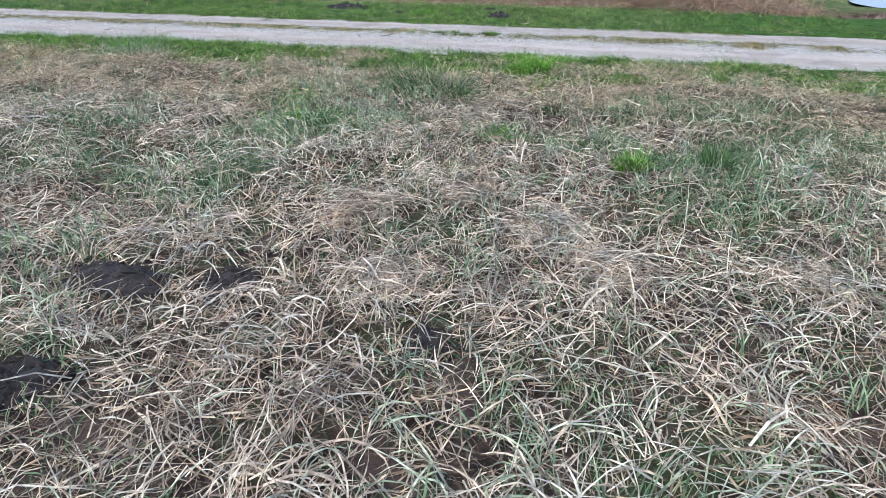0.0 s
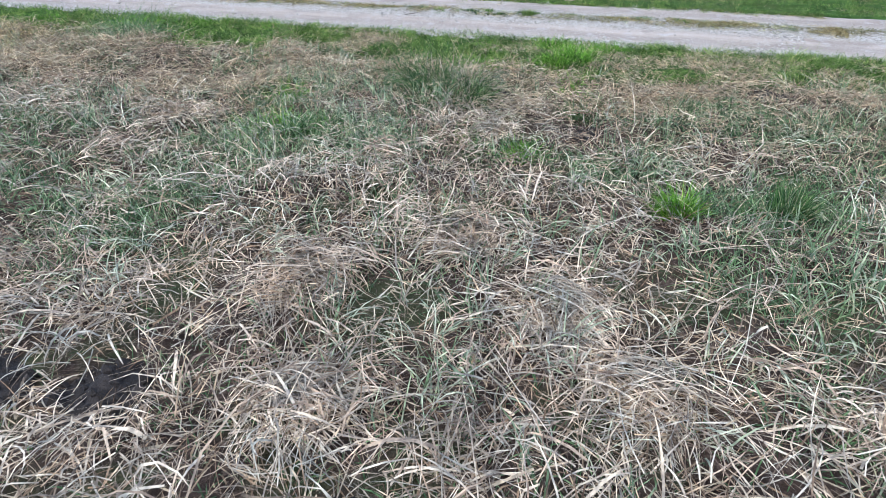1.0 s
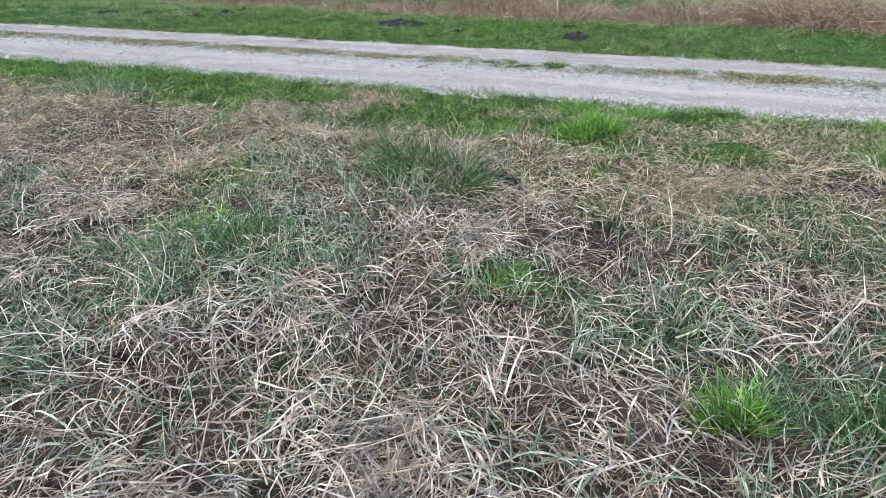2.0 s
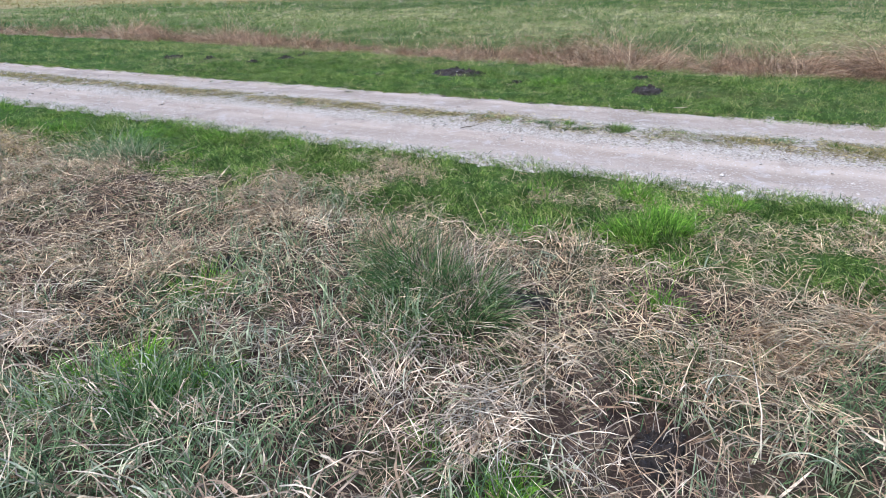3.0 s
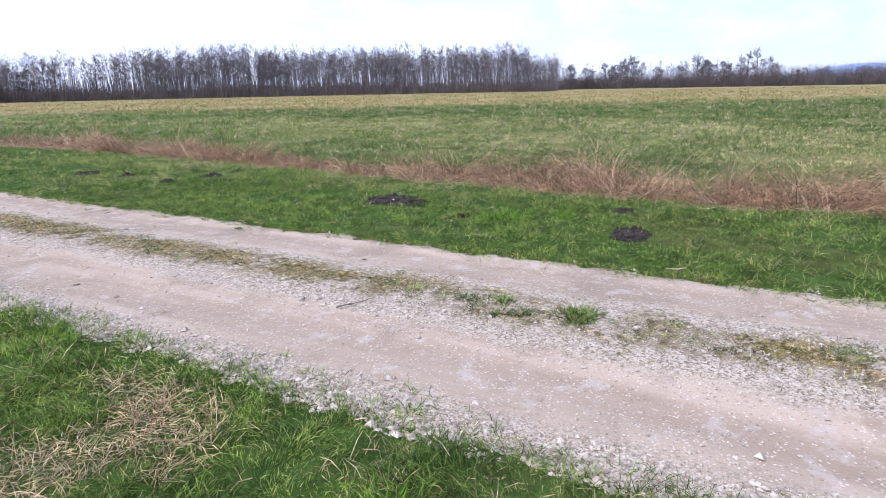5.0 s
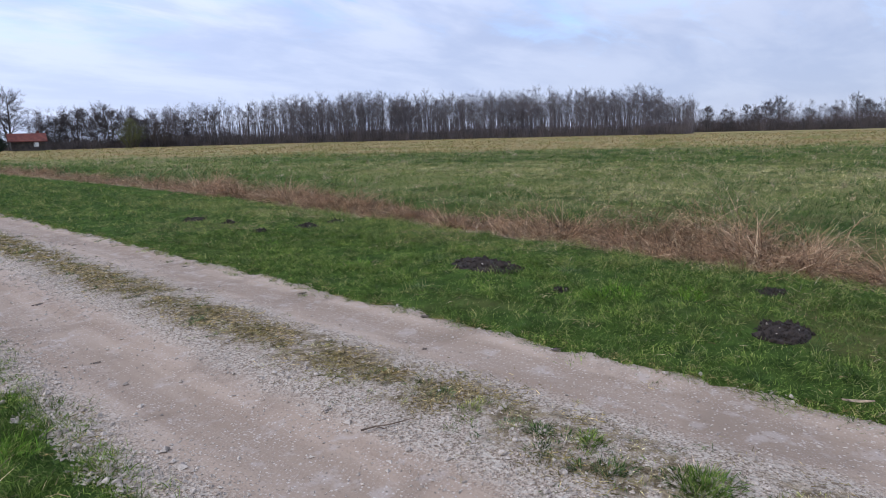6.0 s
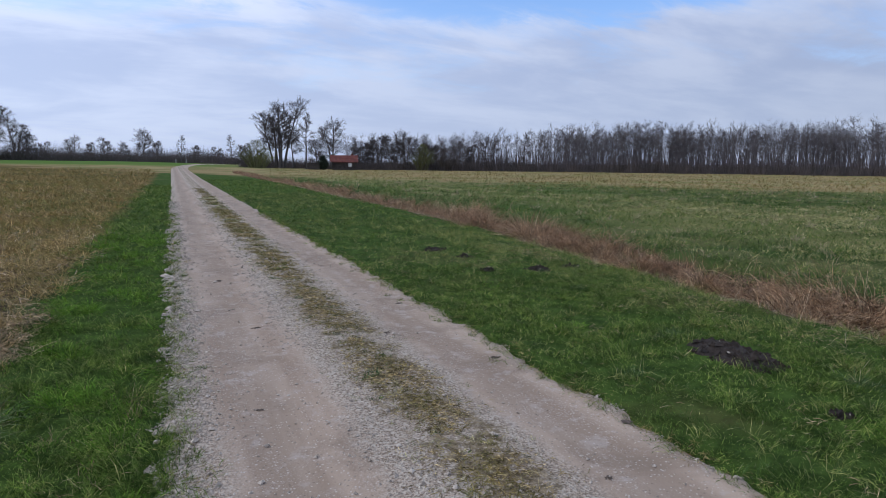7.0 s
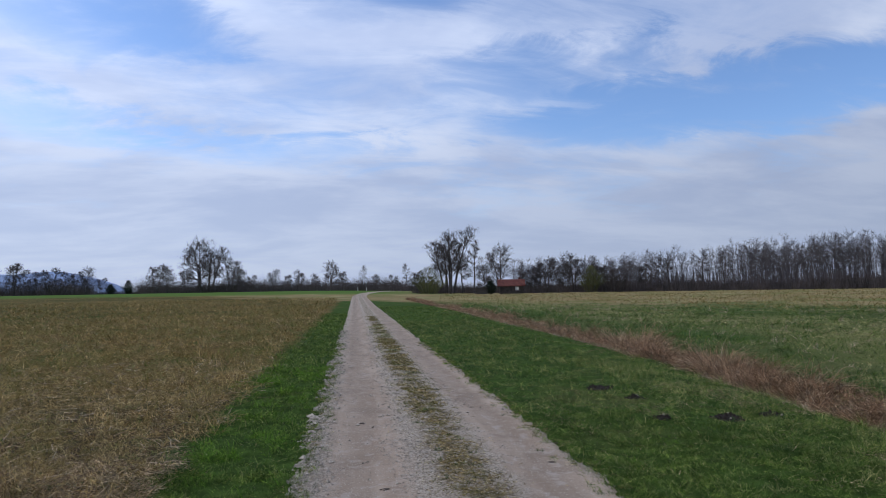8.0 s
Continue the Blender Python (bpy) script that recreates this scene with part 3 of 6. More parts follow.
def straw_field():
    """Matted dead leaves in three kinds: rotting thatch, loose straws, and tussocks that have fallen over, their long leaves lying one way."""
    here = lambda x, y: in_straw(x, y) * (1 - 0.72 * bare(x, y)) * (1 - 0.45 * islands(x, y)) * (1 - 0.8 * cleared(x, y)) * frayed(x, y)
    area = (-9.4, -0.5, -6.6, 6.8)
    x, y = scatter(165000, *area, here)
    n = len(x)
    flow = 2 * np.pi * (value_noise(x, y, 0.3, 12) * 2.2)
    thatch = ribbons(np.stack([x, y, ground_z(x, y) + (mat_z(x, y) - ground_z(x, y)) * rng.random(n)], -1), flow + rng.normal(0, 1.2, n), 0.10 * rng.lognormal(0, 0.5, n), 0.0042 * rng.lognormal(0, 0.35, n), rng.normal(0.1, 0.3, n), rng.normal(0.2, 0.4, n), 2, rng.normal(0, 0.6, n), ground_z)
    x, y = scatter(60000, *area, lambda x, y: here(x, y) * (0.55 + 0.45 * step(value_noise(x, y, 0.45, 44), 0.3, 0.65)))
    n = len(x)
    slim = 0.75 + 0.25 * step(x, -2.6, -4.4)
    flow = 2 * np.pi * (value_noise(x, y, 0.35, 45) * 2.6)
    loose = ribbons(np.stack([x, y, ground_z(x, y) + (mat_z(x, y) - ground_z(x, y)) * rng.uniform(0.3, 1.0, n)], -1), flow + rng.normal(0, 0.9, n), 0.15 * rng.lognormal(0, 0.45, n), 0.0045 * slim * rng.lognormal(0, 0.3, n), rng.normal(0.25, 0.35, n), rng.normal(0.7, 0.6, n), 3, rng.normal(0, 1.0, n), ground_z)
    x, y = scatter(4000, *area, lambda x, y: here(x, y) * (0.5 + 0.5 * step(value_noise(x, y, 0.7, 15), 0.25, 0.6)))
    k = rng.integers(6, 34, len(x))
    big = np.repeat(rng.uniform(0.6, 1.25, len(x)), k)
    way = np.repeat(2 * np.pi * value_noise(x, y, 0.9, 81) * 2.2 + rng.normal(0, 0.7, len(x)), k)
    up = np.repeat(rng.uniform(0.05, 0.85, len(x)), k)
    x, y = np.repeat(x, k), np.repeat(y, k)
    n = len(x)
    x, y = x + rng.normal(0, 0.07, n), y + rng.normal(0, 0.07, n)
    slim = 0.66 + 0.34 * step(x, -2.6, -4.4)
    fallen = ribbons(np.stack([x, y, mat_z(x, y) - 0.03 + 0.05 * rng.random(n)], -1), way + rng.normal(0, 0.75, n), big * rng.uniform(0.09, 0.30, n), slim * 0.0046 * rng.lognormal(0, 0.32, n), up + rng.normal(0, 0.3, n), up + rng.uniform(0.1, 1.5, n), 4, rng.normal(0, 0.85, n), lambda u, v: mat_z(u, v) - 0.02)
    stuff("thatch", thatch, THATCH, "rotting reddish-brown thatch under the straw", "litter")
    pale, warm = [], []
    for geo, per in ((loose, 7), (fallen, 9)):
        co = geo[0].reshape(-1, per, 3)
        near_verge = co[:, 0, 0] + 1.6 * (value_noise(co[:, 0, 0], co[:, 0, 1], 1.1, 57) - 0.5) + rng.normal(0, 0.25, len(co)) > -3.1
        faces = geo[1][: len(geo[1]) // len(co)]
        for sel, bag in ((~near_verge, pale), (near_verge, warm)):
            k = int(sel.sum())
            bag.append((co[sel].reshape(-1, 3), (np.arange(k)[:, None, None] * per + faces[None]).reshape(-1, 3)))
    stuff("straw_litter", joined(pale), STRAW, "pale dry bent straw matted over brown soil", "dry grass")
    stuff("brown_straw", joined(warm), BROWN, "finer brown straw matted near the verge", "dry grass")
    x, y = scatter(14000, -6.5, -1.0, 4.5, 14.0, lambda x, y: in_straw(x, y) * np.clip(9.0 / np.maximum(y, 1), 0, 1) * step(value_noise(x, y, 0.5, 76), 0.25, 0.6))
    n = len(x)
    stuff("field_straw", ribbons(on_ground(x, y, 0.02 + 0.06 * rng.random(n)), rng.uniform(0, 6.3, n), rng.uniform(0.07, 0.24, n), rng.uniform(0.005, 0.010, n), rng.uniform(0.0, 1.1, n), rng.uniform(0.3, 1.8, n), 2, 0.5, ground_z), TANGLE, "tangled tan straw along the verge's outer side", "dry grass")


def green_in_straw():
    x, y = scatter(170000, -8.4, -0.9, -5.5, 6.0, lambda x, y: in_straw(x, y) * (1 - bare(x, y)) * np.clip(0.85 * islands(x, y) ** 1.2 + 0.34 * step(value_noise(x, y, 0.45, 46), 0.42, 0.8) + 0.10, 0, 1))
    n = len(x)
    tall = 0.55 + 0.6 * islands(x, y)
    stuff("island_grass", ribbons(on_ground(x, y), rng.uniform(0, 6.3, n), tall * rng.uniform(0.06, 0.20, n), rng.uniform(0.003, 0.006, n), rng.uniform(0.5, 1.45, n), rng.uniform(0.2, 1.4, n), 3, 0.2), SEDGE, "grey-green grass growing up through the straw", "grass")
    # bleached sedge leaves that still arch over the litter
    x, y = scatter(2300, -8.4, -1.5, -5.5, 5.0, lambda x, y: in_straw(x, y) * (1 - bare(x, y)) * (0.18 + 0.5 * islands(x, y) + 0.5 * step(value_noise(x, y, 0.7, 88), 0.5, 0.75)) * (0.35 + 0.65 * step(x, -2.4, -3.4)))
    k = rng.integers(4, 12, len(x))
    way = np.repeat(rng.uniform(0, 6.3, len(x)), k)
    x, y = np.repeat(x, k), np.repeat(y, k)
    n = len(x)
    x, y = x + rng.normal(0, 0.03, n), y + rng.normal(0, 0.03, n)
    stuff("bleached_sedge", ribbons(on_ground(x, y, 0.02), way + rng.normal(0, 0.9, n), rng.uniform(0.10, 0.27, n), rng.uniform(0.004, 0.0075, n), rng.uniform(0.7, 1.45, n), rng.uniform(1.1, 2.9, n), 5, rng.normal(0, 0.5, n), ground_z), BLEACHED, "bleached grey-green sedge leaves arching over straw", "sedge")
    # broad upright shoots in small bunches
    x, y = scatter(5000, -8.4, -1.2, -5.5, 5.0, lambda x, y: in_straw(x, y) * np.clip(0.8 * step(value_noise(x, y, 0.8, 16), 0.3, 0.75) + 0.35 * islands(x, y), 0, 1) * (1 - bare(x, y)))
    k = rng.integers(3, 9, len(x))
    lean = np.repeat(rng.uniform(0, 6.3, len(x)), k)
    x, y = np.repeat(x, k), np.repeat(y, k)
    n = len(x)
    x, y = x + rng.normal(0, 0.022, n), y + rng.normal(0, 0.022, n)
    stuff("young_shoots", ribbons(on_ground(x, y), lean + rng.normal(0, 0.8, n), rng.uniform(0.08, 0.20, n), rng.uniform(0.004, 0.009, n), rng.uniform(1.0, 1.54, n), rng.uniform(0.0, 0.9, n), 3, 0.1), SHOOT, "upright blue-green shoots between dry straws", "shoots")


def dry_patch(x, y):
    """Worn patches of old grass inside the left verge."""
    return step(value_noise(x, y, 0.34, 23) * 0.7 + value_noise(x, y, 0.9, 58) * 0.3, 0.5, 0.64) * step(x, -0.12, -0.4) * step(y, 3.0, 1.2)


def on_verge_left(x, y):
    c = x - bend(y)
    ragged = edge_wander(x, y) + 0.16 * (value_noise(x, y, 0.14, 18) - 0.5)
    return (1 - in_straw(x, y)) * step(c + ragged, 0.14, -0.14)


def on_verge_right(x, y):
    c = x - bend(y)
    ragged = edge_wander(x, y) + 0.16 * (value_noise(x, y, 0.14, 20) - 0.5)
    return step(c + ragged, 2.62, 2.90) * step(x + 0.6 * (value_noise(x, y, 0.5, 21) - 0.5), ditch_line(y) - 0.55, ditch_line(y) - 1.0) * (1 - hills_at(x, y))


MOLEHILLS = [(4.40, 2.93, 0.36, 0.06), (3.86, -0.16, 0.23, 0.06), (4.58, 9.85, 0.21, 0.045), (4.80, 8.95, 0.14, 0.04), (4.40, 7.34, 0.10, 0.03), (5.25, 7.3, 0.20, 0.04), (5.12, 0.2, 0.13, 0.03), (5.95, 7.4, 0.15, 0.03), (4.03, 1.72, 0.07, 0.02)]


def hills_at(x, y):
    g = np.zeros_like(x)
    for a, b, r, _ in MOLEHILLS:
        g = np.maximum(g, step(np.hypot(x - a, y - b), r * 1.15, r * 0.85))
    return g


def lawn(name, x, y, tall, material, label, wide=1.0, gap=0.35, clump=1.0):
    """Short sward in tufts: blades grow with the distance from the walk so that far turf keeps its texture."""
    far = np.clip(np.hypot(x, y) / 7.0, 1.0, 9.0)
    tuft = value_noise(x, y, 0.16 * clump, 22) * 0.5 + value_noise(x, y, 0.42 * clump, 48) * 0.5
    ok = rng.random(len(x)) < np.clip((tuft - gap + 0.2) * 3.2, 0.12, 1)
    x, y, far, tuft = x[ok], y[ok], far[ok], tuft[ok]
    n = len(x)
    height = tall * (0.25 + 2.0 * tuft ** 1.9) * rng.uniform(0.6, 1.4, n) * far ** 0.25
    c = x - bend(y)
    height = height * (0.6 + 0.4 * step(np.where(c < 1.4, -c, c - 2.75), -0.05, 0.30))
    lean = 6.3 * value_noise(x, y, 0.3, 49) * 2 + rng.normal(0, 1.1, n)
    geo = ribbons(np.stack([x, y, top_z(x, y) - 0.004], -1), lean, height, wide * rng.uniform(0.0024, 0.0044, n) * far ** 0.85, rng.uniform(0.45, 1.4, n), rng.uniform(0.2, 1.3, n), 2, 0.3)
    stuff(name, geo, material, label, "grass")


def verges():
    x, y = scatter(130000, -2.2, 0.3, -5.0, 6.0, lambda x, y: on_verge_left(x, y) * (1 - 0.75 * dry_patch(x, y)))
    lawn("verge_grass", x, y, 0.12, GREEN, "short green grass of the verge beside the gravel")
    x, y = scatter(90000, -1.9, 0.15, -3.6, 3.2, lambda x, y: on_verge_left(x, y) * (1 - 0.8 * dry_patch(x, y)))
    lawn("verge_turf", x, y, 0.075, GREEN, "dense low turf of the verge beside the gravel", 0.95, 0.0)
    x, y = scatter(80000, -3.2, 0.12, 6.0, 45.0, lambda x, y: on_verge_left(x, y) * np.clip(9.0 / y, 0, 1))
    lawn("verge_grass", x, y, 0.12, GREEN, "short green grass of the verge beside the gravel", 1.3)
    x, y = scatter(95000, 2.6, 6.6, -6.0, 8.0, on_verge_right)
    lawn("bank_grass", x, y, 0.085, GREEN, "lush green grass between track and ditch")
    x, y = scatter(105000, 2.6, 8.5, 6.0, 60.0, lambda x, y: on_verge_right(x, y) * np.clip(9.0 / y, 0, 1))
    lawn("bank_grass", x, y, 0.085, GREEN, "lush green grass between track and ditch", 1.3)
    x, y = scatter(70000, 2.55, 5.4, -1.5, 6.5, on_verge_right)
    lawn("bank_grass", x, y, 0.065, GREEN, "dense short turf beside the gravel", 1.0, 0.25)
    # pale yellowish grass on the ditch's near bank and in weak spots of the turf
    x, y = scatter(60000, 3.0, 7.0, -5.0, 14.0, lambda x, y: on_verge_right(x, y) * np.clip(step(x + 1.2 * (value_noise(x, y, 0.9, 64) - 0.5), 4.9, 5.7) * (0.25 + 0.75 * step(value_noise(x, y, 0.35, 65), 0.35, 0.65)) + 0.45 * step(value_noise(x, y, 0.3, 66) * 0.6 + value_noise(x, y, 0.8, 67) * 0.4, 0.62, 0.72), 0, 1))
    lawn("bank_grass", x, y, 0.13, PALE, "pale yellowish grass on the bank of the ditch", 1.0, 0.2)
    x, y = scatter(26000, -1.8, 0.0, 2.0, 14.0, lambda x, y: on_verge_left(x, y) * step(value_noise(x, y, 0.25, 68), 0.55, 0.8))
    lawn("verge_grass", x, y, 0.17, BRIGHT, "taller fresh grass in clumps on the verge", 1.2, 0.2)
    # small tufts and dead bits that creep over the gravel's edges
    for name, count, mat, tall, label in (("edge_tufts", 1500, GREEN, 0.075, "small grass tufts creeping over the gravel's edge"), ("edge_litter", 1100, CROWN, 0.06, "dead brown grass along the gravel's edge")):
        y = -4.0 + 24.0 * rng.random(count) ** 1.5
        x = np.where(rng.random(count) < 0.5, rng.normal(0.03, 0.09, count), rng.normal(2.74, 0.09, count))
        k = rng.integers(8, 24, count)
        wide = np.repeat(rng.uniform(0.012, 0.04, count), k)
        x, y = np.repeat(x, k), np.repeat(y, k)
        n = len(x)
        x, y = x + rng.normal(0, 1, n) * wide, y + rng.normal(0, 1, n) * wide * 1.4
        far = np.clip(np.hypot(x, y) / 6.0, 1, 4)
        low = mat is CROWN
        stuff(name, ribbons(np.stack([x, y, top_z(x, y) - 0.003], -1), rng.uniform(0, 6.3, n), tall * rng.uniform(0.4, 1.3, n), rng.uniform(0.0022, 0.004, n) * far ** 0.8, rng.uniform(0.0, 0.6, n) if low else rng.uniform(0.3, 1.4, n), rng.uniform(0.2, 1.3, n), 2, 0.3, top_z), mat, label, "grass")
    # dry blades caught in both verges
    dry_left = lambda x, y: on_verge_left(x, y) * (0.05 * step(y, 3.0, 1.2) + dry_patch(x, y))
    dry_right = lambda x, y: on_verge_right(x, y) * (0.015 + step(x, 4.9, 6.3) * step(value_noise(x, y, 0.5, 24), 0.4, 0.75) + 0.3 * step(value_noise(x, y, 0.6, 50), 0.78, 0.88))
    x, y = scatter(260000, -2.0, 6.6, -5.0, 10.0, lambda x, y: np.clip(dry_left(x, y) + 0.5 * dry_right(x, y), 0, 1))
    n = len(x)
    stuff("dry_blades", ribbons(on_ground(x, y, 0.015 + 0.03 * rng.random(n)), rng.uniform(0, 6.3, n), rng.uniform(0.04, 0.12, n), rng.uniform(0.0022, 0.0042, n), rng.uniform(0.0, 0.9, n), rng.uniform(0.2, 1.2, n), 2, 0.3, ground_z), BROWN, "dry yellow blades caught in the green verge", "dry grass")


def ditch():
    n = 120000
    y = np.where(rng.random(n) < 0.72, rng.uniform(-6, 17, n), rng.uniform(17, 95, n))
    broad = 0.55 + 0.8 * value_noise(y, 0 * y, 2.2, 25) + 0.55 * step(y, 3.5, 1.5) + 0.5 * step(y, 17, 30) * step(y, 60, 40)
    x = ditch_line(y) + 0.05 + 0.4 * (value_noise(y, 0 * y, 1.1, 69) - 0.5) + rng.normal(0, 0.29, n) * broad
    clump = value_noise(x, y, 0.9, 26) * 0.55 + value_noise(x, y, 0.35, 51) * 0.45
    ok = rng.random(n) < step(clump + 0.08 * step(y, 3.5, 1.5) + 0.04, 0.40, 0.52)
    x, y, clump = x[ok], y[ok], clump[ok]
    n = len(x)
    far = np.clip(np.hypot(x, y) / 9.0, 1, 6)
    tall = (0.50 + 1.1 * clump ** 1.4) * (0.55 + 0.7 * value_noise(y, 0 * y, 2.6, 27)) * rng.uniform(0.6, 1.3, n) * (1 - 0.35 * step(y, 18, 30)) * (1 - 0.3 * step(y, 2.5, 4.5) * step(y, 11, 8))
    flow = 2 * np.pi * (value_noise(x, y, 0.7, 28) * 2.0)
    geo = ribbons(on_ground(x, y), flow + rng.normal(0, 0.7, n), tall * 1.05, rng.uniform(0.004, 0.0075, n) * far ** 0.8, rng.uniform(0.7, 1.5, n) - 0.2 * step(y, -1.0, -2.5), rng.uniform(0.6, 2.4, n), 3, rng.normal(0, 0.5, n), ground_z)
    # the green sward reaches down the ditch's far side in tongues
    u, v = scatter(26000, 6.5, 9.6, -4.0, 20.0, lambda u, v: step(u - ditch_line(v), 0.15, 0.5) * step(u - ditch_line(v), 1.6, 1.0) * step(value_noise(u, v, 0.8, 70), 0.46, 0.64))
    lawn("ditch_grass", u, v, 0.22, GREEN, "dark green grass hanging into the ditch", 1.3, 0.2)
    stuff("ditch_reeds", geo, REED, "collapsed red-brown reeds filling the ditch", "reeds")
    n = 7000
    y = rng.uniform(-8, 45, n)
    x = ditch_line(y) - 0.75 + rng.normal(0, 0.22, n)
    ok = rng.random(n) < step(value_noise(x, y, 0.5, 52), 0.3, 0.7)
    x, y = x[ok], y[ok]
    n = len(x)
    far = np.clip(np.hypot(x, y) / 9.0, 1, 5)
    stuff("ditch_edge_straw", ribbons(on_ground(x, y), rng.uniform(0, 6.3, n), rng.uniform(0.08, 0.22, n), rng.uniform(0.003, 0.005, n) * far ** 0.8, rng.uniform(0.4, 1.5, n), rng.uniform(0.4, 1.9, n), 3, 0.3, ground_z), STRAW, "pale standing straw along the ditch bank", "dry grass")


def meadows():
    wild = lambda x, y: step(x - ditch_line(y) + 0.5 * (value_noise(x, y, 1.2, 75) - 0.5), 0.6, 1.15) * step(x + 0.6 * y + 22 * (value_noise(x, y, 13.0, 53) - 0.5), 66, 44)
    x, y = fan(170000, 7.5, 80, 2, 112, wild, 0.85)
    lawn("meadow_grass", x, y, 0.15, MIXED, "rough green meadow grass beyond the ditch", 1.15, 0.44, 2.6)
    x, y = fan(70000, 8, 80, 2, 112, lambda x, y: wild(x, y) * step(value_noise(x, y, 0.9, 71) * 0.5 + value_noise(x, y, 3.5, 72) * 0.5 + 0.12 * step(x - 0.8 * y, 8, -6), 0.46, 0.60), 0.85)
    lawn("meadow_grass", x, y, 0.17, GREEN, "dark green clumps in the rough meadow", 1.25, 0.3, 2.0)
    belt = lambda x, y: step(value_noise(x, y, 4.0, 29) * 0.55 + value_noise(x * 0.4 + y * 0.9, y * 0.4 - x * 0.9, 1.3, 73) * 0.2 + value_noise(x, y, 0.8, 74) * 0.25, 0.46, 0.54)
    def zone(x, y):
        u = x - ditch_line(y) + 7 * (value_noise(x, y, 6.0, 85) - 0.5)
        return 0.12 + 0.88 * step(u, 2.0, 4.5) * step(u, 19.0, 12.0)

    x, y = fan(48000, 7.8, 80, 2, 115, lambda x, y: wild(x, y) * zone(x, y) * np.clip(belt(x, y) * (0.5 + 0.6 * step(x - 0.8 * y, -6, 8)) + 0.15 * step(x - 0.8 * y, -2, 8), 0, 1) * (0.4 + 0.6 * step(np.hypot(x, y), 8, 17)), 0.95)
    k = rng.integers(5, 12, len(x))
    spread = np.repeat(rng.uniform(0.03, 0.09, len(x)) * np.clip(np.hypot(x, y) / 10.0, 1, 5), k)
    x, y = np.repeat(x, k), np.repeat(y, k)
    n = len(x)
    x, y = x + rng.normal(0, 1, n) * spread, y + rng.normal(0, 1, n) * spread
    far = np.clip(np.hypot(x, y) / 8.0, 1, 8)
    stuff("pale_tufts", ribbons(on_ground(x, y), rng.uniform(0, 6.3, n), rng.uniform(0.05, 0.13, n) * far ** 0.15, rng.uniform(0.004, 0.007, n) * far ** 0.85, rng.uniform(0.7, 1.5, n), rng.uniform(0.2, 1.4, n), 2, 0.3), FADED, "pale tufts of old grass in the green meadow", "dry grass")
    x, y = fan(45000, 35, 170, 8, 105, lambda x, y: step(x + 0.6 * y + 25 * (value_noise(x, y, 14.0, 30) - 0.5), 44, 62), 1.0)
    n = len(x)
    far = np.clip(np.hypot(x, y) / 8.0, 1, 20)
    stuff("far_dry_grass", ribbons(on_ground(x, y), rng.uniform(0, 6.3, n), rng.uniform(0.15, 0.4, n), rng.uniform(0.005, 0.008, n) * far, rng.uniform(0.6, 1.4, n), rng.uniform(0.4, 1.5, n), 2, 0.3), TAN, "dry tan grass of the far meadow", "dry grass")
    left = lambda x, y: step(x, verge_edge(y) + 0.2, verge_edge(y) - 0.3)
    x, y = fan(60000, 4.5, 60, -60, 0, lambda x, y: left(x, y) * step(y, 3.5, 5.0) * np.clip(1.1 * step(value_noise(x, y, 2.6, 86) * 0.6 + value_noise(x, y, 0.6, 87) * 0.4, 0.42, 0.56) + 0.15, 0, 1), 0.9)
    lawn("field_grass", x, y, 0.12, MIXED, "green grass growing through the uncut field", 1.1, 0.3, 1.6)
    x, y = fan(125000, 4.5, 110, -58, 2, left, 0.9)
    tuft = value_noise(x, y, 0.3, 54) * 0.5 + value_noise(x, y, 0.9, 55) * 0.5
    ok = (y > 4.0) & (rng.random(len(x)) < step(tuft, 0.22, 0.55))
    x, y, tuft = x[ok], y[ok], tuft[ok]
    n = len(x)
    far = np.clip(np.hypot(x, y) / 6.0, 1, 18)
    tall = (0.06 + 0.42 * tuft ** 1.7) * rng.uniform(0.6, 1.4, n) * far ** 0.2
    close = np.hypot(x, y) + rng.normal(0, 3, n) + 8 * (value_noise(x, y, 3.0, 60) - 0.5) < 15
    for sel, mat, label in ((close, TANGLE, "tangled straw of the field beside the verge"), (~close, TAN, "brownish dry grass of the uncut field")):
        k = int(sel.sum())
        stuff("field_stubble", ribbons(on_ground(x[sel], y[sel]), rng.uniform(0, 6.3, k), tall[sel] * (1.05 if mat is TANGLE else 1.0), rng.uniform(0.004, 0.008, k) * (0.62 if mat is TANGLE else 1.0) * far[sel] ** 0.85, rng.uniform(0.5, 1.5, k), rng.uniform(0.3, 1.9, k), 2, 0.3), mat, label, "dry grass")


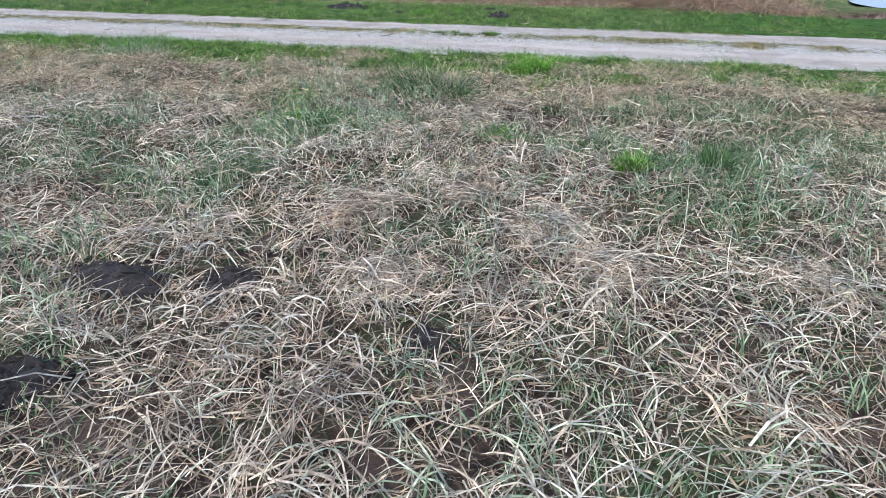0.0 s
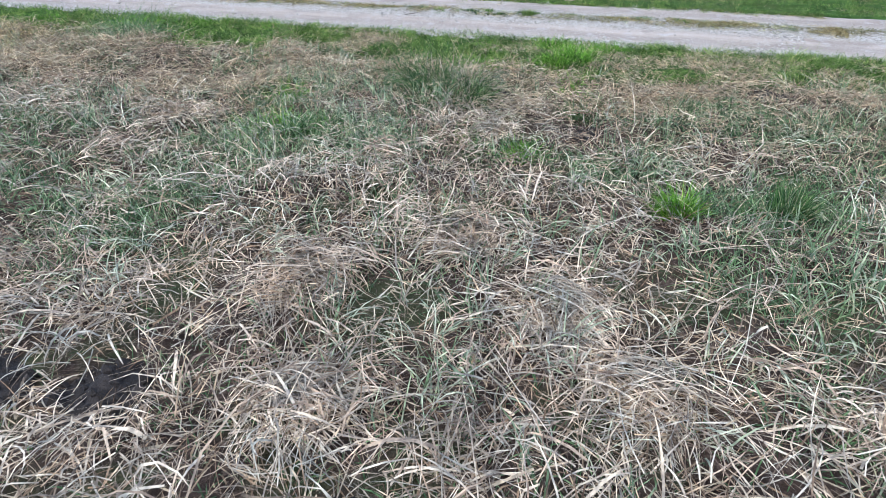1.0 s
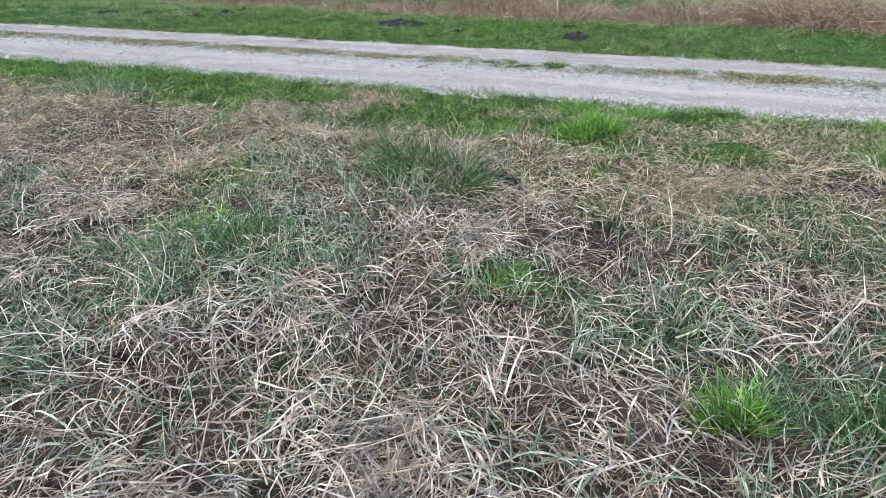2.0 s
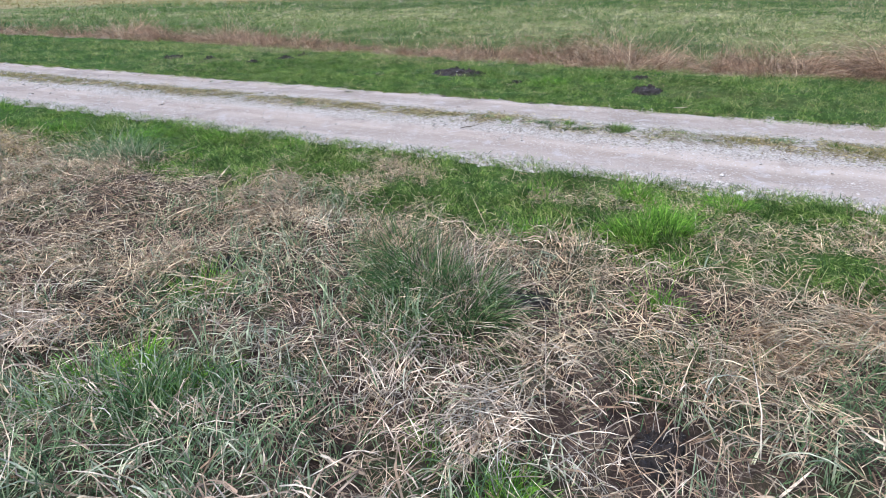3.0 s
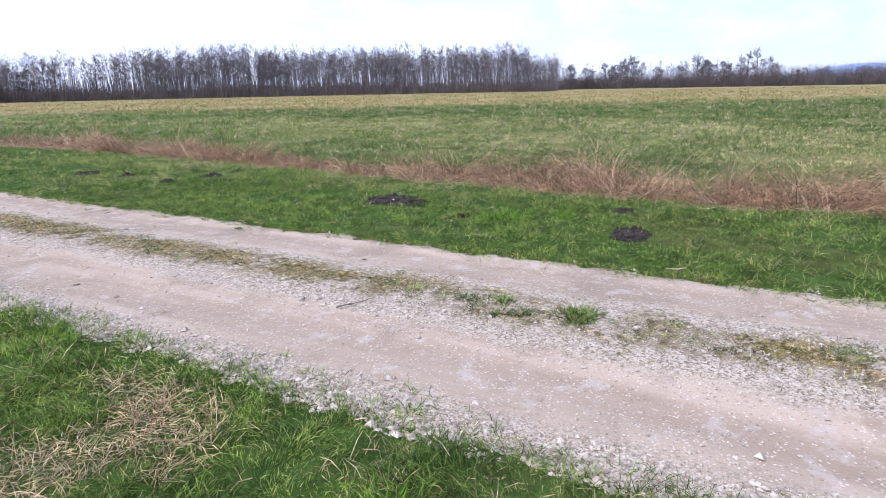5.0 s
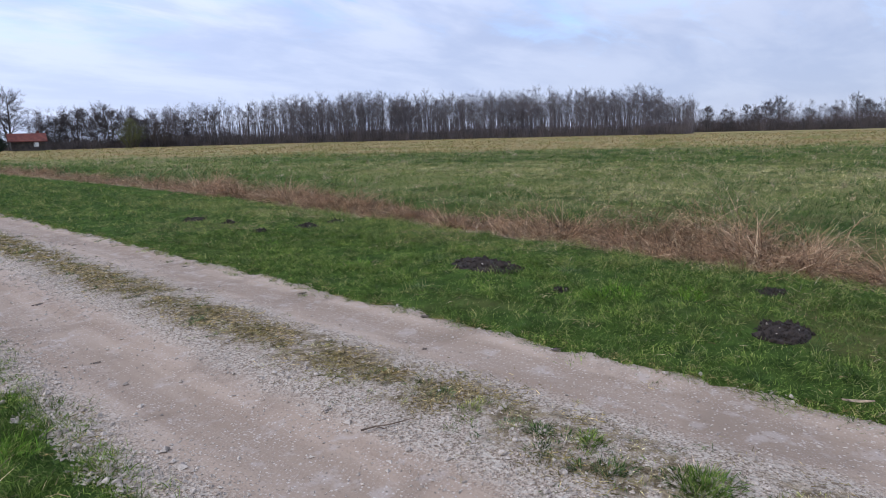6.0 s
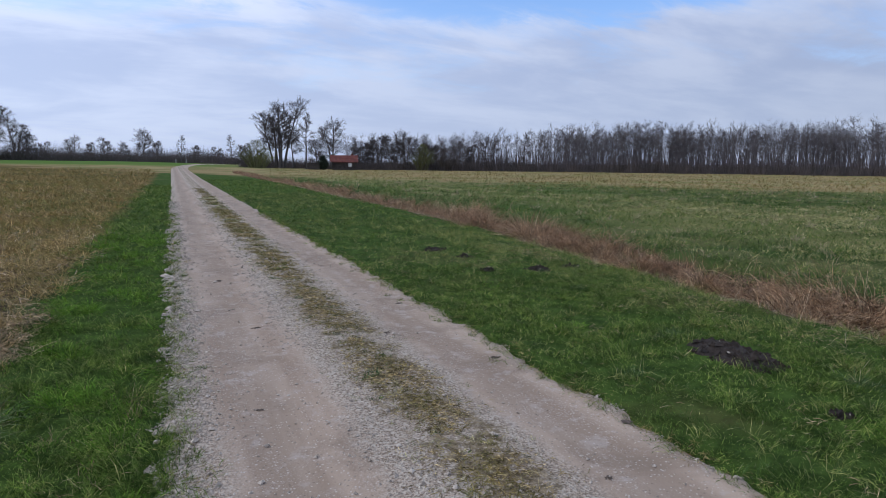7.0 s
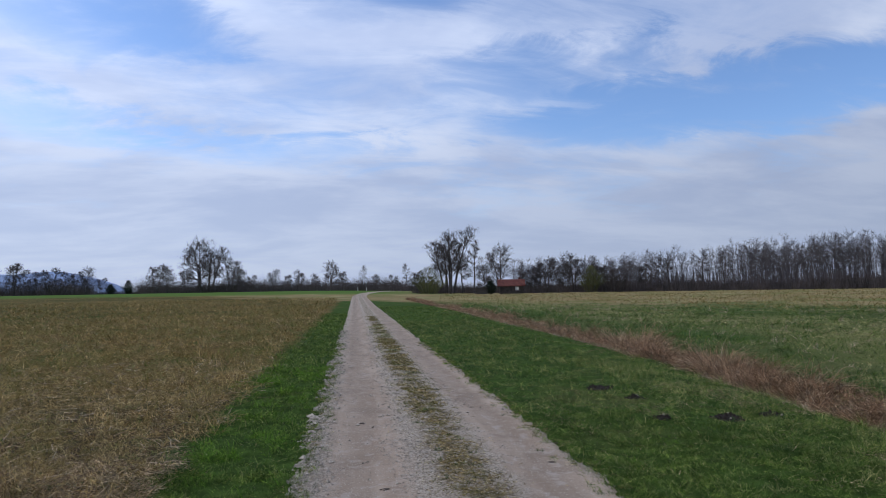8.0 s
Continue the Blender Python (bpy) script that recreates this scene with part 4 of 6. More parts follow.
def chips(x, y, r, faces):
    """Angular chips, six- or four-cornered, pressed into the track."""
    n = len(x)
    if faces == 8:
        unit = np.array([(1, 0, 0), (-1, 0, 0), (0, 1, 0), (0, -1, 0), (0, 0, 1), (0, 0, -1)], float)
        tri = np.array([(0, 2, 4), (2, 1, 4), (1, 3, 4), (3, 0, 4), (2, 0, 5), (1, 2, 5), (3, 1, 5), (0, 3, 5)])
    else:
        unit = np.array([(1.2, 0, -0.3), (-0.7, 1, -0.3), (-0.7, -1, -0.3), (0, 0, 0.9)], float)
        tri = np.array([(0, 1, 3), (1, 2, 3), (2, 0, 3), (0, 2, 1)])
    k = len(unit)
    co = unit[None] * rng.uniform(0.7, 1.35, (n, k, 1)) + rng.normal(0, 0.22, (n, k, 3))
    a = rng.uniform(0, 6.3, n)
    c, s = np.cos(a)[:, None], np.sin(a)[:, None]
    co = np.stack([co[..., 0] * c - co[..., 1] * s, co[..., 0] * s + co[..., 1] * c, co[..., 2] * 0.7], -1) * r[:, None, None]
    co += np.stack([x, y, top_z(x, y) + r * 0.3], -1)[:, None]
    return co.reshape(-1, 3), (np.arange(n)[:, None, None] * k + tri[None]).reshape(-1, 3)


def grit():
    """Loose limestone chips, thickest along the left edge and on the crown."""
    bags = []
    for n, faces, size, long in ((30000, 8, 0.0072, 30), (56000, 4, 0.0046, 11)):
        y = -3.5 + long * rng.random(n) ** (2.2 if long > 20 else 1.3)
        which = rng.random(n)
        x = np.where(which < 0.5, np.abs(rng.normal(0.0, 0.24, n)) - 0.14, np.where(which < 0.82, np.where(rng.random(n) < 0.45, rng.normal(1.10, 0.14, n), rng.normal(1.6, 0.26, n)), np.where(which < 0.90, 2.86 - np.abs(rng.normal(0, 0.12, n)), rng.uniform(0, 2.75, n))))
        ok = (x + edge_wander(x, y) > -0.05) & (x + edge_wander(x, y) < 2.74) & (rng.random(n) < 0.2 + 0.8 * step(value_noise(x, y, 0.3, 32), 0.25, 0.6))
        x, y = x[ok], y[ok]
        r = size * rng.lognormal(0, 0.42, len(x)) * np.clip(np.hypot(x, y) / 5, 1, 1.7) * np.where(x < 0.3, 1.1, 0.85)
        bags.append(chips(x, y, r, faces))
    stuff("gravel", joined(bags), STONE, "loose pale limestone chips on the track", "gravel")
    # dead grass trodden into the crown
    n = 62000
    x, y = rng.normal(1.56, 0.165, n), -4 + 26 * rng.random(n) ** 1.6
    ok = rng.random(n) < step(value_noise(x, y, 0.25, 61) * 0.6 + value_noise(x, y, 0.7, 63) * 0.4, 0.40, 0.60)
    x, y = x[ok], y[ok]
    n = len(x)
    far = np.clip(np.hypot(x, y) / 5.0, 1, 4)
    stuff("crown_litter", ribbons(np.stack([x, y, track_z(x, y) + 0.004], -1), rng.uniform(0, 6.3, n), rng.uniform(0.02, 0.07, n), rng.uniform(0.003, 0.0055, n) * far ** 0.8, rng.normal(0.22, 0.3, n), 0.4, 2, 0.3, track_z), CROWN, "dead brown grass trodden into the track's crown", "litter")
    # dry moss and short grass on the crown
    x, y = rng.normal(1.56, 0.175, 60000), -5 + 45 * rng.random(60000) ** 1.6
    ok = rng.random(60000) < step(value_noise(x, y, 0.30, 33) * 0.6 + value_noise(x, y, 0.9, 34) * 0.4, 0.44, 0.60)
    x, y = x[ok], y[ok]
    n = len(x)
    far = np.clip(np.hypot(x, y) / 5.0, 1, 6)
    base = np.stack([x, y, track_z(x, y)], -1)
    stuff("crown_moss", ribbons(base, rng.uniform(0, 6.3, n), rng.uniform(0.015, 0.045, n) * far ** 0.3, rng.uniform(0.002, 0.004, n) * far ** 0.8, rng.uniform(0.2, 1.4, n), rng.uniform(0.2, 1.4, n), 2, 0.3), MOSS, "yellowish moss and short grass on the track's crown", "moss")


def clusters(name, x, y, least, most, spread, tall, width, material, label, upright=(0.5, 1.45), near=6.0):
    """Small bunches of blades round given places; far ones are a little coarser."""
    count = len(x)
    k = rng.integers(least, most, count)
    far = np.clip(np.hypot(x, y) / near, 1, 7)
    wide = np.repeat(rng.uniform(0.4, 1.2, count) * spread * far ** 0.7, k)
    size = np.repeat(rng.uniform(0.6, 1.3, count), k)
    far = np.repeat(far, k)
    x, y = np.repeat(x, k), np.repeat(y, k)
    n = len(x)
    x, y = x + rng.normal(0, 1, n) * wide, y + rng.normal(0, 1, n) * wide
    stuff(name, ribbons(np.stack([x, y, top_z(x, y) - 0.004], -1), rng.uniform(0, 6.3, n), tall * size * rng.uniform(0.5, 1.2, n) * far ** 0.3, width * rng.uniform(0.7, 1.3, n) * far ** 0.8, rng.uniform(*upright, n), rng.uniform(0.2, 1.4, n), 2, 0.3, top_z), material, label, "grass")


def bunches():
    """The coarser mottle of turf, crown, ditch and meadow."""
    long = lambda n, a, b: a + (b - a) * rng.random(n) ** 1.7
    edge = lambda x, y: on_verge_right(x, y) > 0.5
    for count, mat, tall, label in ((1500, RUSH, 0.10, "dark green bunches in the bank's turf"), (900, PALE, 0.12, "pale bunches in the bank's turf")):
        x, y = rng.uniform(2.75, 6.4, count), long(count, -3.0, 32.0)
        ok = edge(x, y)
        clusters("bank_bunches", x[ok], y[ok], 9, 24, 0.045, tall, 0.0034, mat, label)
    x, y = scatter(700, -1.9, -0.15, -4.5, 4.0, lambda x, y: on_verge_left(x, y) * (0.15 + 0.85 * dry_patch(x, y)))
    clusters("verge_straw", x, y, 14, 34, 0.055, 0.15, 0.0036, BROWN, "tan dry tufts between the verge's green grass", (0.15, 1.4))
    x, y = rng.uniform(-1.5, 0.0, 420), long(420, -3.0, 26.0)
    ok = on_verge_left(x, y) > 0.5
    clusters("verge_bunches", x[ok], y[ok], 10, 26, 0.05, 0.12, 0.0034, RUSH, "dark green bunches in the verge")
    for count, mat, tall, label in ((620, RUSH, 0.045, "small dark grass bunches on the crown"), (520, FADED, 0.045, "bleached grass bunches on the crown"), (300, MOSS, 0.04, "brown moss bunches on the crown")):
        clusters("crown_bunches", rng.normal(1.53, 0.17, count), long(count, -3.5, 30.0), 8, 22, 0.026, tall, 0.003, mat, label, (0.2, 1.3))
    y = long(260, -5.0, 40.0)
    clusters("ditch_straw", ditch_line(y) + 0.2 + rng.normal(0, 0.5, len(y)), y, 6, 18, 0.07, 0.24, 0.004, STRAW, "bleached straws among the ditch reeds", (0.3, 1.4), 9.0)
    y = long(420, -5.0, 40.0)
    clusters("ditch_sedge", ditch_line(y) + 0.5 + rng.normal(0, 0.45, len(y)), y, 8, 22, 0.08, 0.26, 0.0055, RUSH, "dark sedge along the ditch's far side", (0.4, 1.4), 9.0)
    wild = lambda x, y: step(x - ditch_line(y), 0.8, 1.2) * step(x + 0.6 * y, 62, 46)
    x, y = fan(6500, 8, 70, 3, 112, lambda x, y: wild(x, y) * step(value_noise(x, y, 1.6, 82), 0.35, 0.6), 0.9)
    clusters("meadow_bunches", x, y, 8, 20, 0.08, 0.19, 0.005, RUSH, "dark green bunches in the rough meadow", (0.4, 1.4), 8.0)
    x, y = fan(1100, 8, 60, 3, 112, wild, 0.7)
    clusters("meadow_bunches", x, y, 6, 15, 0.06, 0.20, 0.0045, STRAW, "bleached bunches in the rough meadow", (0.6, 1.5), 8.0)
    # tufts of the uncut field beside the verge
    for count, mat, tall, label in ((3600, TANGLE, 0.27, "tangled tan tufts in the uncut field"), (800, PALE, 0.17, "greenish tufts in the uncut field"), (700, BROWN, 0.22, "brown bent tufts in the uncut field")):
        x, y = fan(count, 4.5, 45, -60, 0, lambda x, y: step(x, verge_edge(y) + 0.1, verge_edge(y) - 0.3) * step(y, 3.0, 4.5) * step(value_noise(x, y, 1.1, 83 if mat is PALE else 84), 0.3, 0.55), 0.9)
        clusters("field_tufts", x, y, 10, 26, 0.07, tall, 0.0045, mat, label, (0.25, 1.45))
    # larger pale stones along the crown and the left edge
    n = 800
    x = np.where(rng.random(n) < 0.6, rng.normal(1.35, 0.26, n), np.abs(rng.normal(0, 0.18, n)) - 0.03)
    y = long(n, -3.5, 22.0)
    stuff("coarse_gravel", chips(x, y, rng.uniform(0.006, 0.012, n), 8), STONE, "coarser white stones strewn over the track", "gravel")


def outer_straw():
    """The straw goes on, coarser, behind and beside the walk."""
    x, y = scatter(110000, -24, -1.0, -22, 16, lambda x, y: in_straw(x, y) * (1 - frayed(x, y)) * step(np.hypot(x + 4, y), 24, 9) * (1 - 0.75 * step(y, 4.5, 7.0)))
    n = len(x)
    stuff("straw_litter", ribbons(on_ground(x, y, 0.05 * rng.random(n)), 12.6 * value_noise(x, y, 0.9, 81) + rng.normal(0, 0.9, n), rng.uniform(0.16, 0.40, n), rng.uniform(0.009, 0.017, n), rng.uniform(0.0, 0.6, n), rng.uniform(0.2, 1.0, n), 2, 0.5, ground_z), STRAW, "pale dry straw matted over the open field", "dry grass")


bunches()
outer_straw()
straw_field()
green_in_straw()
verges()
ditch()
meadows()
grit()


# ---- tussocks, molehills and small things near the walk ----
def part(name, data, parent, label=""):
    ob = new(name, data)
    ob.parent = parent
    return tagged(ob, label)


def tussock_mesh(name, n, radius, tall, width, material, seed, lean=0.5, flop=0.9):
    """Blades out of several crowded hearts, each leaning its own way, so that the outline is uneven."""
    r = np.random.default_rng(seed)
    hearts = max(3, int(3 + radius * 18))
    ha, hd = r.uniform(0, 6.3, hearts), radius * 0.75 * np.sqrt(r.random(hearts))
    hx, hy, hs = hd * np.cos(ha), hd * np.sin(ha), r.uniform(0.55, 1.15, hearts)
    tip = r.normal(0, 0.3, (hearts, 2))
    w = r.integers(0, hearts, n)
    a, d = r.uniform(0, 6.3, n), radius * 0.3 * np.sqrt(r.random(n))
    base = np.stack([hx[w] + d * np.cos(a), hy[w] + d * np.sin(a), np.full(n, -0.03)], -1)
    vx, vy = hx[w] / radius * 0.6 + np.cos(a) * 0.6 + tip[w, 0], hy[w] / radius * 0.6 + np.sin(a) * 0.6 + tip[w, 1]
    lift = 1.52 - lean * np.hypot(vx, vy) * r.uniform(0.3, 1.2, n)
    geo = ribbons(base, np.arctan2(vy, vx) + r.normal(0, 0.35, n), tall * hs[w] * r.uniform(0.45, 1.2, n), width * r.uniform(0.7, 1.3, n), np.clip(lift, 0.1, 1.55), flop * r.uniform(0.1, 1.7, n), 4, r.normal(0, 0.3, n), None, r)
    return raw_mesh(name, *geo, material)


def tussock(x, y, radius, tall, n, material, label, seed, dry=0, lean=0.6, flop=0.9, width=0.0038, group="", z=None):
    ob = new("grass_tussock")
    ob.location = (x, y, float(ground_z(x, y)) if z is None else z)
    tagged(ob, label, "grass tussock", group)
    tagged(part("foliage", tussock_mesh("foliage", n, radius, tall, width, material, seed, lean, flop), ob), kind="stuff")
    if dry:
        tagged(part("dead_foliage", tussock_mesh("dead_foliage", dry, radius * 1.25, tall * 0.85, width, STRAW, seed + 50, 1.3, 1.4), ob, "bleached dead blades"), kind="stuff")
    return ob


def collapsed(x, y, radius, reach, n, material, way, seed):
    """A dead tussock whose long leaves have fallen over to one side."""
    g = np.random.default_rng(seed)
    a, d = g.uniform(0, 6.3, n), radius * np.sqrt(g.random(n))
    base = np.stack([d * np.cos(a), d * np.sin(a), 0.02 + 0.05 * (1 - d / radius) * g.random(n)], -1)
    z0 = float(ground_z(x, y))
    leaves = ribbons(base, way + g.normal(0, 0.9, n) + 0.6 * np.sin(a), reach * g.uniform(0.35, 1.1, n), g.uniform(0.0034, 0.006, n), g.normal(0.4, 0.3, n), g.uniform(0.4, 1.7, n), 5, g.normal(0, 0.9, n), lambda u, v: ground_z(u + x, v + y) - z0 + 0.03, g)
    ob = new("collapsed_tussock")
    ob.location = (x, y, z0)
    tagged(ob, "collapsed dead tussock of long pale dry leaves", "grass tussock", "collapsed tussocks in the straw")
    tagged(part("dead_foliage", raw_mesh("dead_foliage", *leaves, material), ob), kind="stuff")


for i, (tx, ty, tr, tl, tn, tm, tw) in enumerate([(-1.96, -1.95, 0.20, 0.38, 420, BROWN, 3.6), (-2.25, -1.70, 0.17, 0.36, 320, BROWN, 4.4), (-1.62, -2.30, 0.18, 0.34, 300, BROWN, 2.6), (-1.72, 0.15, 0.16, 0.34, 320, BROWN, 3.9), (-1.95, -0.10, 0.16, 0.36, 300, BROWN, 4.6), (-1.76, 1.05, 0.20, 0.32, 340, BROWN, 3.0),
                                               (-2.54, 0.95, 0.18, 0.32, 280, BROWN, 4.0), (-4.35, -1.25, 0.22, 0.36, 420, STRAW, 3.4), (-4.75, -1.75, 0.20, 0.36, 380, STRAW, 2.7), (-5.15, -2.05, 0.20, 0.36, 380, STRAW, 3.0), (-5.55, -1.05, 0.18, 0.34, 320, STRAW, 4.1), (-4.95, -0.75, 0.20, 0.36, 360, STRAW, 3.7), (-2.95, -1.05, 0.17, 0.30, 260, STRAW, 3.4), (-5.05, -2.9, 0.2, 0.34, 300, STRAW, 2.4), (-3.35, 1.15, 0.18, 0.32, 260, STRAW, 4.3)]):
    collapsed(tx, ty, tr, tl, tn, tm, tw, 700 + i)

FRESH = "fresh bright green tussock at the verge"
tussock(-1.06, -1.19, 0.25, 0.27, 1900, BRIGHT, "large " + FRESH, 1, 60, 0.7, 0.7)
tussock(-0.45, -1.02, 0.18, 0.17, 900, BRIGHT, FRESH + " beside the gravel", 2, 20)
tussock(-0.38, -1.55, 0.18, 0.15, 700, BRIGHT, FRESH + " beside the gravel", 3, 20)
tussock(-0.60, -0.40, 0.16, 0.14, 320, BRIGHT, FRESH + " beside the gravel", 4, 10)
tussock(-1.30, -0.58, 0.22, 0.15, 420, BRIGHT, "small " + FRESH, 5, 30)
tussock(-1.78, -1.45, 0.17, 0.19, 330, BRIGHT, "yellowish green tussock among dry straw", 6, 20)
tussock(-1.45, -1.32, 0.20, 0.14, 330, BRIGHT, "small " + FRESH, 7, 20)
tussock(-3.90, -2.16, 0.075, 0.24, 650, BRIGHT, "yellow-green tussock standing among pale straw", 8, 6, 0.42, 0.6)
tussock(-3.78, -2.60, 0.13, 0.23, 1100, RUSH, "dark green tussock among pale straw", 9, 30, 0.45, 0.7)
tussock(-2.38, -0.55, 0.36, 0.40, 2100, RUSH, "large grey-green sedge tussock with drooping blades", 10, 800, 1.0, 1.5, 0.0034)
tussock(-2.05, -0.20, 0.32, 0.30, 800, RUSH, "grey-green sedge tussock with drooping blades", 11, 250, 0.9, 1.2)
tussock(-1.35, 3.3, 0.42, 0.42, 800, SEDGE, "grey-green sedge tussock at the verge", 12, 200, 0.9, 1.1)
tussock(-3.52, 0.02, 0.24, 0.22, 620, RUSH, "green grass tussock in matted straw", 13, 40)
tussock(-3.30, 0.08, 0.18, 0.18, 380, BRIGHT, "green grass tussock in matted straw", 14, 20)
tussock(-2.75, 0.62, 0.16, 0.20, 360, BRIGHT, "green grass tussock in matted straw", 15, 20)
tussock(-3.22, -1.28, 0.15, 0.19, 320, BRIGHT, "small green tussock in matted straw", 16, 20)
tussock(-2.40, -1.62, 0.24, 0.24, 520, RUSH, "grey-green tussock in matted straw", 17, 80)
tussock(-4.40, -2.33, 0.11, 0.13, 130, SEDGE, "small green tussock in matted straw", 18, 40)
tussock(-3.45, 0.32, 0.22, 0.20, 420, BRIGHT, "green grass tussock in matted straw", 19, 30)
tussock(-3.12, -0.94, 0.14, 0.12, 240, BRIGHT, "small green tussock in matted straw", 20, 10)
tussock(-3.35, -1.80, 0.18, 0.17, 300, SEDGE, "green tussock in matted straw", 21, 20)

for i, (tx, ty, tr, th, tm, tn) in enumerate([(-0.78, 5.05, 0.26, 0.17, BRIGHT, 900), (-0.61, 3.91, 0.24, 0.17, BRIGHT, 800), (-0.93, 6.69, 0.30, 0.17, BRIGHT, 900), (-0.83, 8.74, 0.28, 0.15, GREEN, 700), (-1.15, 6.1, 0.24, 0.16, GREEN, 600), (-0.45, 6.0, 0.22, 0.13, GREEN, 500),
                                           (-0.55, 4.55, 0.2, 0.13, GREEN, 450), (-0.5, 7.6, 0.26, 0.13, BRIGHT, 600), (-0.95, 4.2, 0.22, 0.16, GREEN, 550), (-0.35, 3.1, 0.17, 0.12, BRIGHT, 450), (-0.22, 2.2, 0.15, 0.12, BRIGHT, 420), (-0.28, 1.75, 0.16, 0.12, GREEN, 420), (-0.75, 10.6, 0.3, 0.15, GREEN, 600)]):
    tussock(tx, ty, tr, th, tn, tm, "fresh green grass clump on the mown verge", 500 + i, 8, 0.9, 0.9, 0.004, "grass clumps on the verge")
for i, (tx, ty, tr, th, tm, tn) in enumerate([(4.1, 1.25, 0.30, 0.15, BRIGHT, 900), (4.97, 3.87, 0.16, 0.14, PALE, 300), (5.22, 3.53, 0.17, 0.16, PALE, 300), (4.8, 2.06, 0.2, 0.14, SEDGE, 380), (3.55, 1.9, 0.2, 0.10, GREEN, 380), (3.3, 2.9, 0.18, 0.10, SEDGE, 320), (3.7, 4.2, 0.22, 0.11, BRIGHT, 420), (4.55, 0.75, 0.24, 0.15, BRIGHT, 600),
                                           (3.25, 0.6, 0.18, 0.09, SEDGE, 300), (3.5, -0.7, 0.2, 0.10, GREEN, 360), (4.4, 5.2, 0.22, 0.11, GREEN, 340), (3.2, 5.6, 0.2, 0.10, BRIGHT, 320), (4.0, 6.4, 0.22, 0.11, BRIGHT, 320), (5.4, 1.8, 0.2, 0.17, PALE, 360), (5.7, 0.7, 0.2, 0.18, PALE, 360), (3.05, 3.5, 0.14, 0.08, GREEN, 240), (5.0, 2.3, 0.18, 0.15, PALE, 300), (3.1, -0.1, 0.16, 0.08, GREEN, 260), (3.5, 8.3, 0.24, 0.11, GREEN, 300), (4.9, 5.9, 0.2, 0.12, SEDGE, 280), (4.35, 3.55, 0.18, 0.12, SEDGE, 300), (3.95, 2.35, 0.2, 0.11, GREEN, 360)]):
    lbl = {"BRIGHT": "bright green", "PALE": "pale yellowish", "SEDGE": "blue-green", "GREEN": "dark green"}[{BRIGHT: "BRIGHT", PALE: "PALE", SEDGE: "SEDGE", GREEN: "GREEN"}[tm]]
    tussock(tx, ty, tr, th, tn, tm, lbl + " grass tuft in the turf beside the track", 540 + i, 14, 1.0, 0.9, 0.0036, "grass tufts in the bank")

for i, (tx, ty, tr, th, tm, tn) in enumerate([(1.33, 0.71, 0.09, 0.06, GREEN, 120), (1.43, 0.01, 0.14, 0.08, RUSH, 300), (1.60, -0.25, 0.14, 0.09, GREEN, 320), (1.50, 0.29, 0.16, 0.09, RUSH, 320), (1.56, 0.13, 0.12, 0.08, GREEN, 240), (1.50, -0.42, 0.20, 0.10, GREEN, 420), (1.55, 0.84, 0.11, 0.08, PALE, 200), (1.44, 0.72, 0.10, 0.06, GREEN, 130), (1.56, 0.54, 0.09, 0.07, SEDGE, 140),
                                           (1.55, 1.07, 0.10, 0.07, SEDGE, 150), (1.57, 1.58, 0.11, 0.08, SEDGE, 180), (1.41, 3.55, 0.14, 0.08, SEDGE, 180), (1.41, 2.5, 0.10, 0.06, MOSS, 120), (1.55, 5.86, 0.14, 0.08, SEDGE, 170), (1.55, 8.6, 0.15, 0.08, SEDGE, 160),
                                           (1.7, 7.4, 0.14, 0.07, MOSS, 150), (1.62, -0.95, 0.15, 0.08, GREEN, 240), (1.42, -1.35, 0.15, 0.08, MOSS, 220), (1.62, -1.8, 0.12, 0.08, SEDGE, 180), (1.5, -2.3, 0.15, 0.09, GREEN, 220), (1.68, 12.5, 0.16, 0.08, SEDGE, 150), (1.6, 17.2, 0.2, 0.09, SEDGE, 150),
                                           (1.28, 3.1, 0.07, 0.06, RUSH, 90), (1.62, 3.95, 0.08, 0.07, RUSH, 110), (1.30, 4.4, 0.08, 0.06, MOSS, 90), (1.48, 4.75, 0.09, 0.07, RUSH, 110), (1.72, 5.2, 0.08, 0.06, MOSS, 90), (1.35, 5.5, 0.07, 0.06, RUSH, 90), (1.42, 6.5, 0.10, 0.07, RUSH, 110), (1.66, 6.9, 0.08, 0.06, GREEN, 90), (1.36, 7.8, 0.10, 0.07, RUSH, 110), (1.5, 9.5, 0.12, 0.07, RUSH, 110), (1.4, 10.6, 0.12, 0.07, MOSS, 110), (1.62, 11.4, 0.12, 0.07, RUSH, 110), (1.45, 14.0, 0.14, 0.08, RUSH, 110), (1.72, 2.2, 0.07, 0.06, MOSS, 90)]):
    tussock(tx, ty, tr * 1.1, th * 0.85, int(tn * 2.4), tm, "low grass tuft on the gravel crown of the track", 60 + i, 40, 1.1, 0.8, 0.004, "tufts on the track's crown", float(track_z(tx, ty)) + 0.01)


